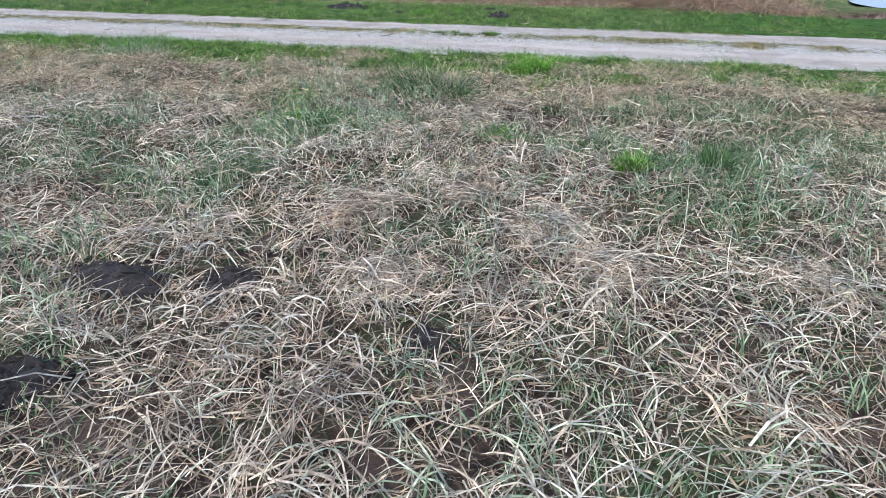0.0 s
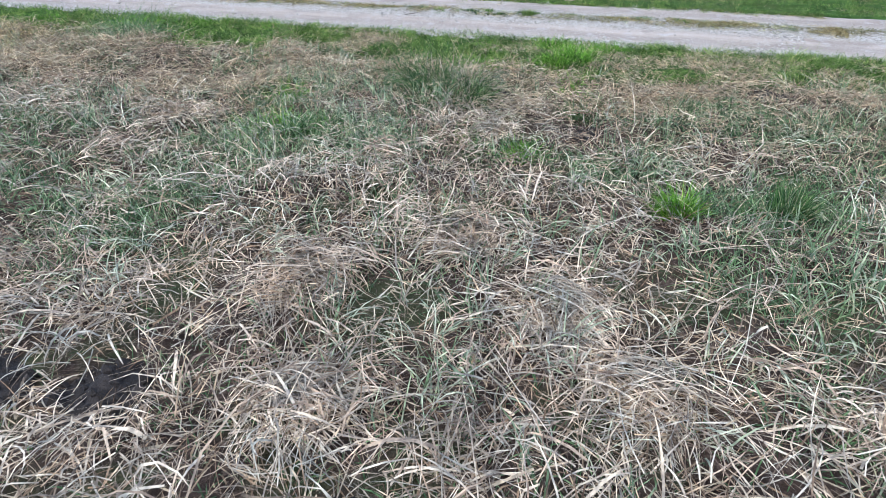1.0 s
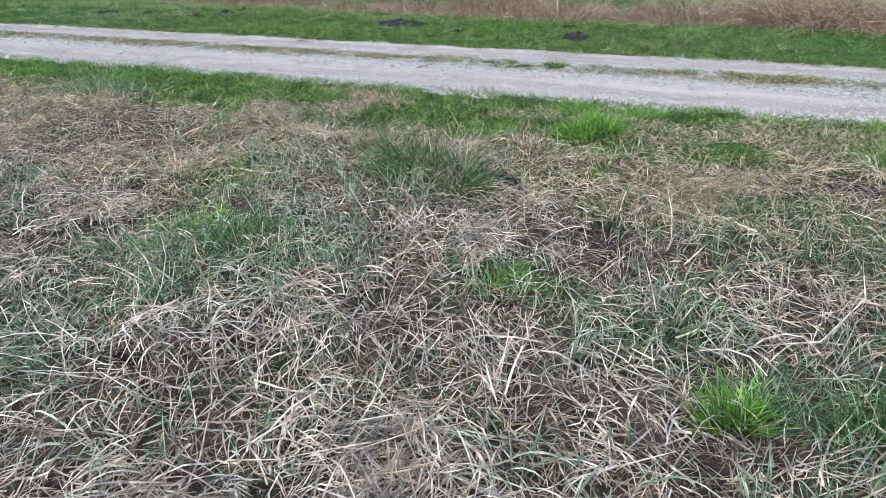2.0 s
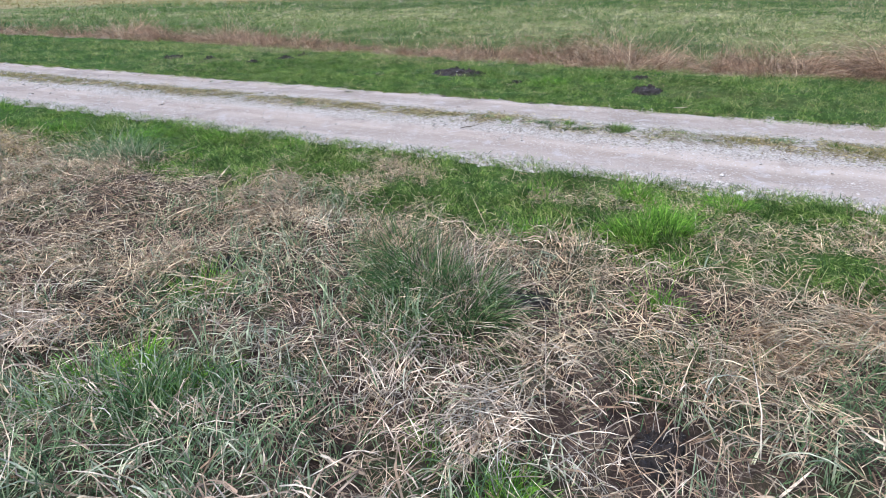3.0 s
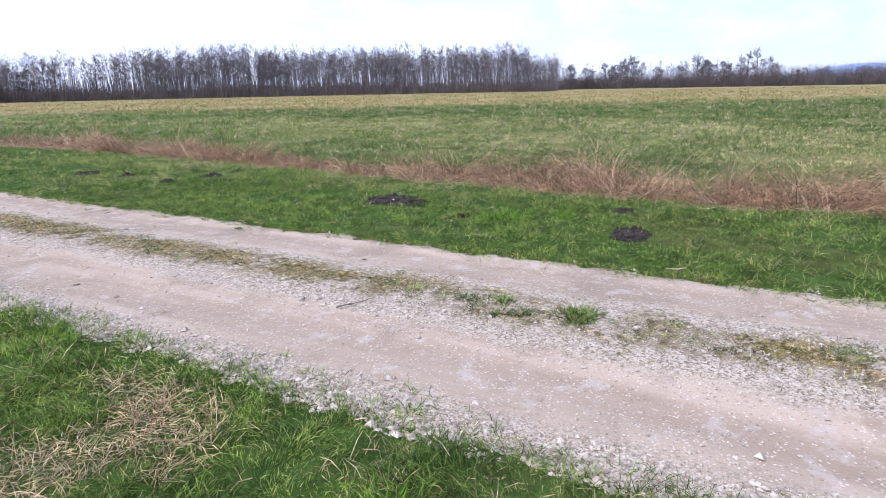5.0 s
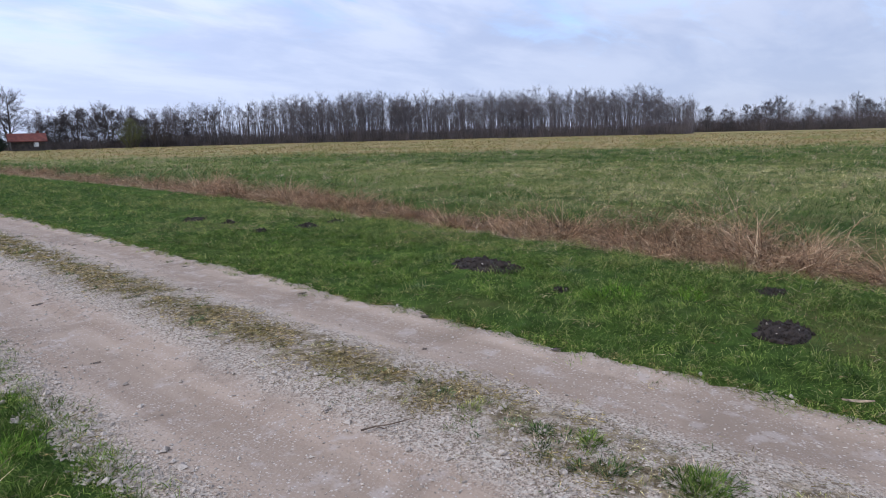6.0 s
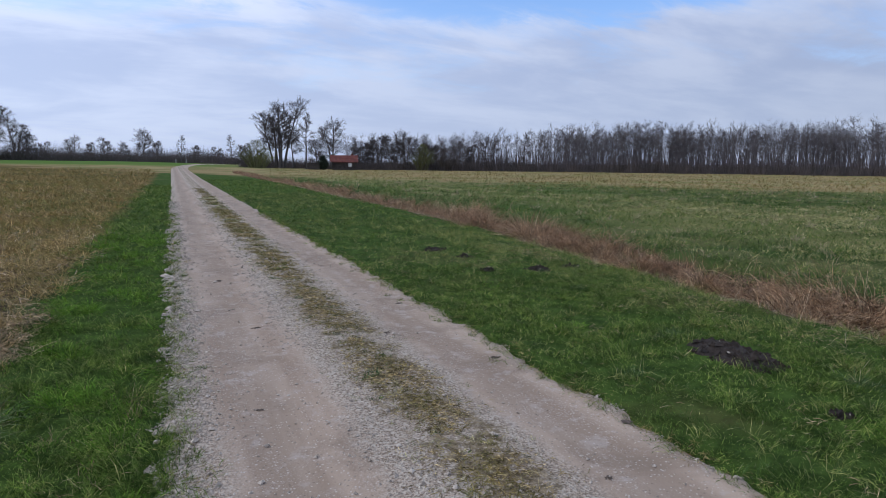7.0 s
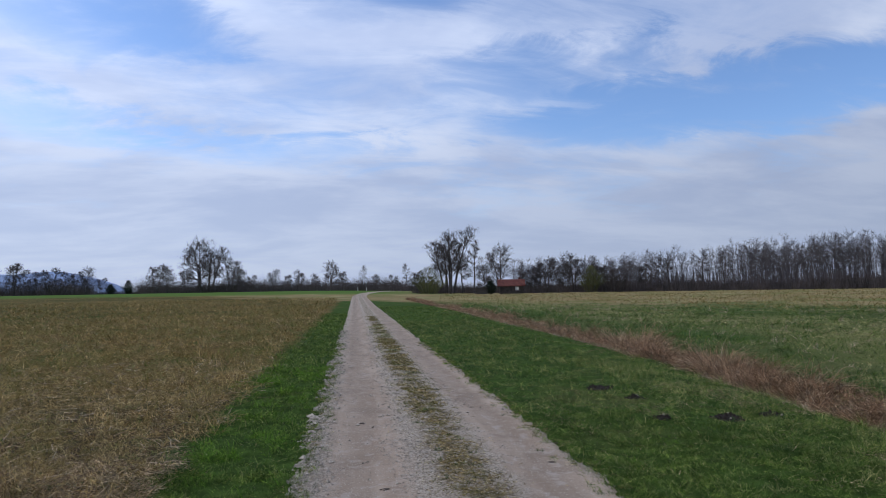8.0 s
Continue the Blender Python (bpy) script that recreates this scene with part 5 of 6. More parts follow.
def crumbs(n, reach, size, seed, profile):
    r = np.random.default_rng(seed)
    unit = np.array([(1, 0, 0), (-1, 0, 0), (0, 1, 0), (0, -1, 0), (0, 0, 1), (0, 0, -1)], float)
    tri = np.array([(0, 2, 4), (2, 1, 4), (1, 3, 4), (3, 0, 4), (2, 0, 5), (1, 2, 5), (3, 1, 5), (0, 3, 5)])
    a, d = r.uniform(0, 6.3, n), reach * np.sqrt(r.random(n))
    s = size * r.lognormal(0, 0.5, n)
    co = (unit[None] * r.uniform(0.7, 1.3, (n, 6, 1)) + r.normal(0, 0.2, (n, 6, 3))) * s[:, None, None]
    x, y = d * np.cos(a), d * np.sin(a)
    co += np.stack([x, y, profile(x, y) + s * 0.2], -1)[:, None]
    return co.reshape(-1, 3), (np.arange(n)[:, None, None] * 6 + tri[None]).reshape(-1, 3)


def soil_heap(name, x, y, rx, ry, tall, label, category, seed, pebbles=0):
    """A low lumpy heap of dug soil with clods on it."""
    z0 = float(ground_z(x, y))
    tall = min(tall, 0.3 * min(rx, ry))
    prof = lambda u, v: tall * np.clip(1 - (u / rx) ** 2 - (v / ry) ** 2, -0.3, 1) ** 1.0 + 0.9 * tall * (value_noise(u + x, v + y, 0.09, 40) - 0.5) + 0.5 * tall * (value_noise(u + x, v + y, 0.035, 41) - 0.5)
    k = 30
    ring, turn = np.meshgrid(np.linspace(0, 1.12, 14), np.linspace(0, 2 * np.pi, k, endpoint=False))
    u, v = (ring * np.cos(turn) * rx).T, (ring * np.sin(turn) * ry).T
    h = prof(u, v)
    h[-1] -= 0.05
    co = np.stack([u, v, h], -1).reshape(-1, 3)
    tri = []
    for i in range(13):
        for j in range(k):
            a, b = i * k + j, i * k + (j + 1) % k
            tri += [(a, a + k, b + k), (a, b + k, b)]
    ob = new(name)
    ob.location = (x, y, z0)
    tagged(ob, label, category)
    part("mound", raw_mesh("mound", co, np.array(tri), SOIL, True), ob)
    squash = lambda u, v: prof(u, v * ry / rx)
    c, f = crumbs(int(1100 * rx), rx * 1.15, 0.010, seed, squash)
    c[:, 1] *= ry / rx
    tagged(part("crumb_soil", raw_mesh("crumb_soil", c, f, SOIL), ob, "loose dark clods"), kind="stuff")
    if pebbles:
        c, f = crumbs(pebbles, rx * 0.8, 0.009, seed + 9, squash)
        for q in range(pebbles):
            part("pebble", raw_mesh("pebble", c[q * 6:q * 6 + 6], f[:8], STONE), ob, "small white pebble")
    return ob


for i, (hx, hy, hr, hh) in enumerate(MOLEHILLS):
    soil_heap("molehill", hx, hy, hr * (0.75 if i == 0 else 1.0), hr * (1.3 if i == 0 else 0.8), hh, "dark crumbly molehill in green grass" if hr > 0.15 else "small dark molehill in green grass", "molehill", 100 + i, 7 if i < 2 else 2)
for i, (hx, hy, rx, ry) in enumerate(DARK):
    soil_heap("bare_soil_heap", hx, hy, rx, ry, 0.06, "wet black bare soil heap in pale straw", "soil heap", 130 + i, 1 if i == 6 else 0)


def tube(V, F, a, b, ra, rb, sides):
    a, b = Vector(a), Vector(b)
    d = (b - a).normalized()
    u = d.orthogonal().normalized()
    w = d.cross(u)
    k = len(V)
    for p, r in ((a, ra), (b, rb)):
        for i in range(sides):
            t = 2 * math.pi * i / sides
            V.append(p + (u * math.cos(t) + w * math.sin(t)) * r)
    for i in range(sides):
        j = (i + 1) % sides
        F.append((k + i, k + j, k + sides + j))
        F.append((k + i, k + sides + j, k + sides + i))


def plain_mesh(name, V, F, material):
    return raw_mesh(name, np.array([tuple(v) for v in V]), np.array(F), material, True)


def stick():
    """A broken forked twig lying on the grit."""
    V, F = [], []
    pts = [(-0.20, -0.05, 0.012), (-0.10, -0.015, 0.016), (0.0, 0.0, 0.014), (0.10, 0.03, 0.020), (0.19, 0.045, 0.030)]
    for i in range(4):
        tube(V, F, pts[i], pts[i + 1], 0.0075 - 0.0013 * i, 0.0062 - 0.0013 * i, 6)
    tube(V, F, pts[1], (-0.02, -0.08, 0.02), 0.006, 0.003, 5)
    ob = new("fallen_stick", plain_mesh("fallen_stick", V, F, DRYWOOD))
    ob.matrix_world = pose(1.12, 1.01, float(track_z(1.12, 1.01)) + 0.004, 0, 0, -42) @ Matrix.Scale(0.72, 4)
    tagged(ob, "short brown forked stick lying on the gravel", "stick")


stick()


def cobble(x, y, r, seed):
    g = np.random.default_rng(seed)
    bm = bmesh.new()
    bmesh.ops.create_icosphere(bm, subdivisions=2, radius=r)
    for v in bm.verts:
        v.co *= g.uniform(0.85, 1.12)
        v.co.z *= 0.6
    me = bpy.data.meshes.new("stone")
    bm.to_mesh(me)
    bm.free()
    me.materials.append(STONE)
    ob = new("stone", me)
    ob.location = (x, y, max(float(track_z(x, y)), float(ground_z(x, y))) + r * 0.3)
    tagged(ob, "pale rounded stone at the gravel's edge", "stone", "loose stones")


for i, (sx, sy, sr) in enumerate([(0.02, -1.62, 0.035), (0.0, -0.35, 0.022), (1.3, 2.9, 0.018), (1.75, 3.0, 0.02), (0.05, -0.9, 0.02), (0.52, 2.75, 0.018), (1.25, 0.4, 0.02), (1.5, -0.75, 0.022), (1.95, 4.65, 0.02), (1.02, 0.78, 0.017), (1.38, 0.42, 0.016), (1.28, 0.1, 0.02), (1.2, -0.2, 0.017), (1.7, -0.55, 0.016), (1.62, 0.68, 0.015), (1.12, 1.32, 0.018), (1.3, 1.85, 0.016), (1.75, 1.3, 0.015), (1.2, 2.4, 0.018), (0.85, 0.35, 0.014), (-0.04, 1.3, 0.02), (0.08, 2.3, 0.018), (-0.06, 3.0, 0.02), (0.1, 0.6, 0.018), (0.03, 3.9, 0.022), (-0.08, 4.6, 0.02), (0.06, 5.3, 0.02), (2.7, 1.4, 0.016), (2.66, 0.2, 0.018)]):
    cobble(sx, sy, sr, 300 + i)


def clod(x, y, r, seed, label):
    """A flat dark crumb of turf or earth dropped on the gravel."""
    c, f = crumbs(26, r, r * 0.20, seed, lambda u, v: 0.1 * r * np.clip(1 - np.hypot(u, v) / r, 0, 1))
    c[:, 0] *= 1.4
    c[:, 2] *= 0.45
    ob = new("clod", raw_mesh("clod", c, f, EARTH))
    ob.location = (x, y, float(top_z(x, y)) + 0.004)
    tagged(ob, label, "clod", "clods on the track")


for i, (cx, cy, cr) in enumerate([(2.1, 1.68, 0.028), (2.62, 0.94, 0.045), (2.53, 3.68, 0.045), (1.9, 4.7, 0.04), (0.78, 5.4, 0.045), (2.66, 2.2, 0.04), (0.55, 3.3, 0.03), (2.45, 5.9, 0.04), (2.72, 6.6, 0.06), (0.62, 8.1, 0.045), (2.2, 8.8, 0.04)]):
    clod(cx, cy, cr * 0.62, 600 + i, "dark crumb of earth lying on the gravel track")


def dead_leaf(x, y, turn):
    """A long curled dead leaf."""
    V, F = [], []
    for s in range(7):
        u = s / 6
        w = 0.028 * math.sin(math.pi * min(0.08 + 0.9 * u, 1)) ** 0.7
        for side, z in ((-1, 0.018), (0, 0.006), (1, 0.018)):
            V.append((0.26 * (u - 0.5), side * w + 0.02 * math.sin(3 * u), z + 0.02 * (u - 0.5) ** 2 * 4))
    for s in range(6):
        for k in range(2):
            a = s * 3 + k
            F += [(a, a + 3, a + 4), (a, a + 4, a + 1)]
    ob = new("dead_leaf", plain_mesh("dead_leaf", V, F, STRAW))
    ob.modifiers.new("thickness", "SOLIDIFY").thickness = 0.0015
    ob.matrix_world = pose(x, y, float(top_z(x, y)) + 0.02, 0, 0, turn) @ Matrix.Scale(0.6, 4)
    tagged(ob, "long pale curled dead leaf at the gravel's edge", "leaf")


dead_leaf(2.82, -0.76, -60)


# ---- trees, woods, hut and hills ----
def twig_fan(tris, p, d, n, size, g, thick=0.026):
    """Fine twigs as slim blades that fill the outer crown."""
    for _ in range(n):
        t = (Vector(d) * 0.7 + Vector(g.normal(0, 0.55, 3)) + Vector((0, 0, 0.25))).normalized() * size * g.uniform(0.5, 1.3)
        side = t.cross(Vector(g.normal(0, 1, 3))).normalized() * thick
        tris += [p - side, p + side, p + t]


def crooked(V, F, p, d, length, r, n, sides, wander, lift, g):
    """A bent limb; gives back its points with their directions."""
    out = []
    for s in range(n):
        d = (d + Vector(g.normal(0, wander, 3)) + Vector((0, 0, lift))).normalized()
        q = p + d * (length / n)
        tube(V, F, p, q, r * (1 - 0.8 * s / n), r * (1 - 0.8 * (s + 1) / n), sides)
        out.append((p, q, d))
        p = q
    return out


def grow(V, F, W, G, tris, p, d, length, r, level, twigs, wide, g):
    """A limb that bends, tapers and divides: a leader and one or two side limbs, down to fine twigs."""
    stout = r > 0.07
    limb = crooked(V if stout else W, F if stout else G, p, d, length, r, 3, 6 if stout else 3, 0.10, 0.035, g)
    p, d = limb[-1][1], limb[-1][2]
    if level <= 2:
        for a, b, way in limb:
            twig_fan(tris, a.lerp(b, g.random()), way, twigs, 0.5 + length * 0.4, g, 0.012)
    if level == 0:
        return
    grow(V, F, W, G, tris, p, (d + Vector(g.normal(0, 0.14, 3))).normalized(), length * g.uniform(0.74, 0.86), max(r * 0.72, 0.014), level - 1, twigs, wide, g)
    for k in range(1 if g.random() < 0.3 else 2):
        a = g.uniform(0, 6.3)
        u = d.orthogonal().normalized()
        side = u * math.cos(a) + d.cross(u) * math.sin(a)
        at = limb[-1][1] if k == 0 else limb[1][0].lerp(limb[2][1], g.random())
        grow(V, F, W, G, tris, at, (d + side * wide * g.uniform(0.6, 1.3)).normalized(), length * g.uniform(0.62, 0.84), max(r * g.uniform(0.42, 0.58), 0.012), level - 1, twigs, wide, g)


def tree(seed, tall, forks, spread, r, low, label, twigs=3):
    """A bare tree: one or more stems, and up along each of them dividing limbs that make a domed crown."""
    g = np.random.default_rng(seed)
    V, F, W, G, tris = [], [], [], [], []
    for k in range(forks):
        a = 6.28 * k / forks + g.uniform(-0.4, 0.4)
        lean = 0.13 if forks > 1 else 0.0
        d = Vector((lean * math.cos(a), lean * math.sin(a), 1)).normalized()
        root = 0.18 * forks * (forks > 1)
        high = tall * (0.96 if k == 0 else g.uniform(0.82, 0.94))
        stem = crooked(V, F, Vector((root * math.cos(a), root * math.sin(a), -0.3)), d, high, r, 14, 7, 0.045, 0.02, g)
        turn = g.uniform(0, 6.3)
        for s, (p, q, d) in enumerate(stem):
            h = (s + 0.5) / 14
            if h < low:
                continue
            u = (h - low) / (1 - low)
            reach = spread * max(math.sin(math.pi * (0.28 + 0.66 * u)), 0.25) ** 0.7
            for _ in range(2 if u < 0.75 else 3):
                turn += 2.4 + g.normal(0, 0.4)
                out = Vector((math.cos(turn), math.sin(turn), g.uniform(0.15, 0.6) + 0.9 * u * u)).normalized()
                grow(V, F, W, G, tris, p.lerp(q, g.random()), out, reach * g.uniform(0.26, 0.40), r * (0.42 - 0.24 * u), 3 if u < 0.8 else 2, twigs, 0.75, g)
    ob = new("tree")
    tagged(ob, label, "tree", "bare trees")
    part("trunk", plain_mesh("trunk", V, F, BARK), ob)
    k = len(W)
    W = W + tris
    G = G + [(k + i, k + i + 1, k + i + 2) for i in range(0, len(tris), 3)]
    part("crown", plain_mesh("crown", W, G, TWIG), ob, "leafless fine twigs")
    return ob


def far_spot(bearing, dist):
    a = radians(bearing)
    x, y = 0.5 + dist * math.sin(a), -0.1 + dist * math.cos(a)
    return x, y, float(ground_z(x, y))


TREES = {
    "big": tree(11, 18.6, 3, 6.6, 0.36, 0.26, "tall bare alder with several stems beside the hut"),
    "slim": tree(12, 15.0, 1, 3.4, 0.25, 0.3, "slender bare alder with a straight stem"),
    "broad": tree(13, 14.0, 2, 5.6, 0.30, 0.2, "broad bare tree with spreading limbs"),
    "young": tree(14, 11.0, 2, 4.0, 0.18, 0.2, "young bare tree at the field's end"),
}
PLACES = [("big", 9.1, 168, 1.0, 20), ("slim", 11.2, 170, 1.02, 70), ("broad", 13.6, 176, 1.0, 30), ("slim", 10.1, 173, 0.9, 200), ("big", 8.5, 174, 0.84, 150),
          ("broad", -13.4, 262, 1.55, 80), ("big", -12.6, 262, 1.0, 10), ("broad", -11.0, 258, 1.05, 190), ("young", -16.9, 250, 1.0, 40), ("young", 7.2, 175, 0.5, 10), ("broad", -16.0, 250, 0.75, 120), ("young", -24.6, 255, 0.9, 0), ("broad", -22.0, 258, 0.72, 60), ("young", -26.8, 255, 1.05, 90), ("young", -21.0, 268, 0.6, 20),
          ("broad", -7.2, 300, 0.75, 15), ("broad", -4.9, 300, 0.72, 140), ("broad", -2.2, 290, 0.98, 250), ("young", -1.1, 292, 0.85, 60), ("slim", 0.7, 290, 0.8, 30), ("young", 2.0, 300, 0.75, 80), ("young", 3.7, 300, 0.72, 170), ("slim", 4.9, 280, 0.85, 220), ("young", 5.8, 240, 0.75, 10),
          ("broad", 18.0, 178, 0.72, 10), ("broad", 20.4, 174, 0.78, 100), ("young", 19.2, 176, 0.9, 160), ("young", 23.0, 180, 0.7, 40), ("slim", 27.7, 176, 0.66, 50), ("slim", 28.6, 176, 0.6, 140), ("slim", 31.2, 176, 0.74, 10), ("slim", 33.0, 178, 0.7, 90),
          ("broad", 77.4, 250, 0.85, 20), ("broad", 82.7, 250, 0.82, 120), ("young", 79.5, 255, 0.72, 30), ("slim", 86.4, 255, 0.82, 10), ("slim", 87.2, 255, 0.9, 100), ("slim", 85.8, 258, 0.75, 210), ("young", 94.5, 270, 0.6, 60), ("young", -33, 255, 1.0, 15), ("broad", -40, 258, 1.1, 75),
          ("young", 72.0, 225, 0.8, 5), ("young", 73.6, 232, 0.7, 50), ("young", 75.4, 240, 0.85, 100), ("broad", 76.3, 252, 0.75, 200), ("young", 81.2, 252, 0.75, 20), ("broad", 83.6, 258, 0.7, 70), ("young", 84.8, 258, 0.85, 130), ("young", 88.4, 262, 0.75, 170), ("young", 90.2, 270, 0.6, 220), ("broad", 91.8, 275, 0.5, 260), ("slim", 87.8, 255, 0.7, 300),
          ("young", 15.9, 176, 0.62, 25), ("young", 16.8, 178, 0.72, 75), ("slim", 17.4, 180, 0.62, 125), ("slim", 21.4, 176, 0.6, 175), ("young", 22.2, 178, 0.75, 225), ("young", 24.2, 178, 0.66, 275), ("slim", 25.2, 176, 0.56, 325), ("young", 26.4, 176, 0.7, 15), ("broad", 12.2, 182, 0.62, 65), ("young", 6.2, 230, 0.6, 115),
          ("young", -9.2, 290, 0.7, 10), ("young", -6.0, 305, 0.75, 60), ("broad", -3.5, 310, 0.62, 110), ("young", -25.7, 260, 0.85, 160), ("young", -23.2, 262, 0.8, 210), ("young", -10.2, 262, 0.95, 260), ("young", -14.6, 262, 0.9, 310), ("broad", -28.3, 262, 0.7, 30), ("broad", -30.5, 262, 0.75, 80)]
used = set()
for kind, bearing, dist, scale, turn in PLACES:
    tx, ty, tz = far_spot(bearing, dist)
    m = pose(tx, ty, tz, 0, 0, turn) @ Matrix.Scale(scale, 4)
    if kind in used:
        copy_thing(TREES[kind], m)
    else:
        used.add(kind)
        TREES[kind].matrix_basis = pose(tx, ty, tz, 0, 0, turn)


def woodland():
    """The long alder wood behind the right-hand meadow, and the brush along its foot."""
    g = np.random.default_rng(21)
    kinds = []
    for k in range(12):
        V, F, tris = [], [], []
        tall = g.uniform(10.5, 13.4)
        p, d = Vector((0, 0, -0.3)), Vector((g.normal(0, 0.06), g.normal(0, 0.06), 1)).normalized()
        for s in range(8):
            d = (d + Vector(g.normal(0, 0.03, 3))).normalized()
            q = p + d * tall / 8
            tube(V, F, p, q, 0.10 * (1 - 0.105 * s), 0.10 * (1 - 0.105 * (s + 1)), 4)
            if s >= 3:
                wide = (0.9, 1.5, 1.9, 1.7, 1.2)[s - 3] * g.uniform(0.7, 1.2)
                for _ in range((3, 6, 8, 9, 10)[s - 3]):
                    a = g.uniform(0, 6.3)
                    c = p.lerp(q, g.random())
                    e = c + Vector((math.cos(a) * wide, math.sin(a) * wide, g.uniform(0.3, 1.5))) * g.uniform(0.5, 1.2)
                    side = (e - c).cross(Vector(g.normal(0, 1, 3))).normalized() * 0.03
                    tris += [c - side, c + side, e]
                    twig_fan(tris, c.lerp(e, 0.6), (e - c).normalized() + Vector((0, 0, 0.2)), 5, 1.1, g, 0.018)
            p = q
        n = len(V)
        kinds.append((np.array([tuple(v) for v in V + tris]), np.array(F + [(n + i, n + i + 1, n + i + 2) for i in range(0, len(tris), 3)])))
    edge = [(24.5, 172), (30, 172), (40, 176), (50, 178), (60, 178), (69.5, 186)]
    bear, dist = np.array(edge).T
    parts = []
    for _ in range(1300):
        b = g.uniform(24.5, 71.0)
        if g.random() > (0.45 if b < 34 else 1.0):
            continue
        dd = np.interp(b, bear, dist) + 45 * g.random() ** 1.4 * (1.0 if b > 33 else 0.5)
        x, y, z = far_spot(b, dd)
        co, tri = kinds[g.integers(0, 12)]
        a = g.uniform(0, 6.3)
        s = g.uniform(0.80, 1.08) * (0.84 if b < 33 else 0.78 if b > 68 else 1.0) * (0.94 + 0.12 * float(value_noise(x, y, 25.0, 56)))
        rot = np.array([(math.cos(a), -math.sin(a), 0), (math.sin(a), math.cos(a), 0), (0, 0, 1)])
        parts.append(((co @ rot.T) * s + (x, y, z), tri))
    for _ in range(240):
        b = g.uniform(14.8, 26)
        x, y, z = far_spot(b, 180 + 25 * g.random())
        co, tri = kinds[g.integers(0, 12)]
        a, s = g.uniform(0, 6.3), g.uniform(0.5, 0.85)
        rot = np.array([(math.cos(a), -math.sin(a), 0), (math.sin(a), math.cos(a), 0), (0, 0, 1)])
        parts.append(((co @ rot.T) * s + (x, y, z), tri))
    for _ in range(170):
        b = g.uniform(70, 98)
        x, y, z = far_spot(b, g.uniform(238, 275))
        co, tri = kinds[g.integers(0, 12)]
        a, s = g.uniform(0, 6.3), g.uniform(0.5, 0.8) * (1.0 if b < 89 else 0.75)
        rot = np.array([(math.cos(a), -math.sin(a), 0), (math.sin(a), math.cos(a), 0), (0, 0, 1)])
        parts.append(((co @ rot.T) * s + (x, y, z), tri))
    # slim poles deeper in the wood
    n = 3600
    b = g.uniform(26, 71, n)
    dd = np.interp(b, bear, dist) + g.uniform(12, 60, n)
    x, y = 0.5 + dd * np.sin(np.radians(b)), dd * np.cos(np.radians(b))
    tall = g.uniform(6.0, 11.5, n) * np.where(b < 33, 0.8, 1.0) * np.where(b > 68, 0.8, 1.0)
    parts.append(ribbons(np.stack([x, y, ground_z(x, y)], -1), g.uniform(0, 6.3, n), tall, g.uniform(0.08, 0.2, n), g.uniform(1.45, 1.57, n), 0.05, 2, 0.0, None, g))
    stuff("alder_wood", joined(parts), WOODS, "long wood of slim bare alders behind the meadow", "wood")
    runs = [(15.5, 70.5, 10500, 2.4, 4.8, 170, 200), (70, 98, 4000, 5.0, 9.0, 232, 262), (-45, -21.5, 2600, 4.0, 7.5, 252, 300), (-18.2, 7.5, 4200, 3.5, 8.0, 256, 310), (-21.5, -18, 200, 1.2, 2.5, 252, 260), (5.8, 8.2, 200, 1.5, 5.0, 162, 172), (7.5, 16.5, 900, 2.5, 5.0, 178, 205)]
    brush = []
    for b0, b1, n, lo, hi, d0, d1 in runs:
        b, dd = g.uniform(b0, b1, n), g.uniform(d0, d1, n)
        x, y = 0.5 + dd * np.sin(np.radians(b)), dd * np.cos(np.radians(b))
        tall = (lo + (hi - lo) * value_noise(x, y, 14.0, 42)) * g.uniform(0.7, 1.2, n)
        for _ in range(8):
            px, py = x + g.normal(0, 0.9, n), y + g.normal(0, 0.9, n)
            base = np.stack([px, py, ground_z(px, py) - 0.2], -1)
            brush.append(ribbons(base, g.uniform(0, 6.3, n), tall * g.uniform(0.5, 1.1, n), g.uniform(0.05, 0.13, n), g.uniform(0.8, 1.5, n), 0.0, 1, 0.0, None, g))
    stuff("undergrowth", joined(brush), BRUSH, "brown leafless undergrowth along the field edges", "brush")


woodland()


def bush(x, y, z, r, tall, n, material, label, seed, name="bush"):
    g = np.random.default_rng(seed)
    a = g.uniform(0, 6.3, n)
    d = r * 0.5 * np.sqrt(g.random(n))
    base = np.stack([d * np.cos(a), d * np.sin(a), np.full(n, -0.15)], -1)
    ob = new(name)
    ob.location = (x, y, z)
    tagged(ob, label, "bush")
    part("stem_clump", raw_mesh("stem_clump", *ribbons(base, a, tall * g.uniform(0.6, 1.1, n), 0.09, g.uniform(0.9, 1.5, n), g.uniform(0, 0.7, n), 4, 0.4, None, g), material), ob)
    k = n * 6
    a = g.uniform(0, 6.3, k)
    d, h = r * np.sqrt(g.random(k)), tall * g.uniform(0.25, 1.0, k)
    d = d * np.clip(1.15 - (h / tall) ** 2, 0.15, 1)
    base = np.stack([d * np.cos(a), d * np.sin(a), h], -1)
    tagged(part("foliage", raw_mesh("foliage", *ribbons(base, a + g.normal(0, 0.8, k), g.uniform(0.4, 1.1, k), 0.06, g.uniform(0.2, 1.4, k), 0.3, 2, 0.4, None, g), material), ob), kind="stuff")
    return ob


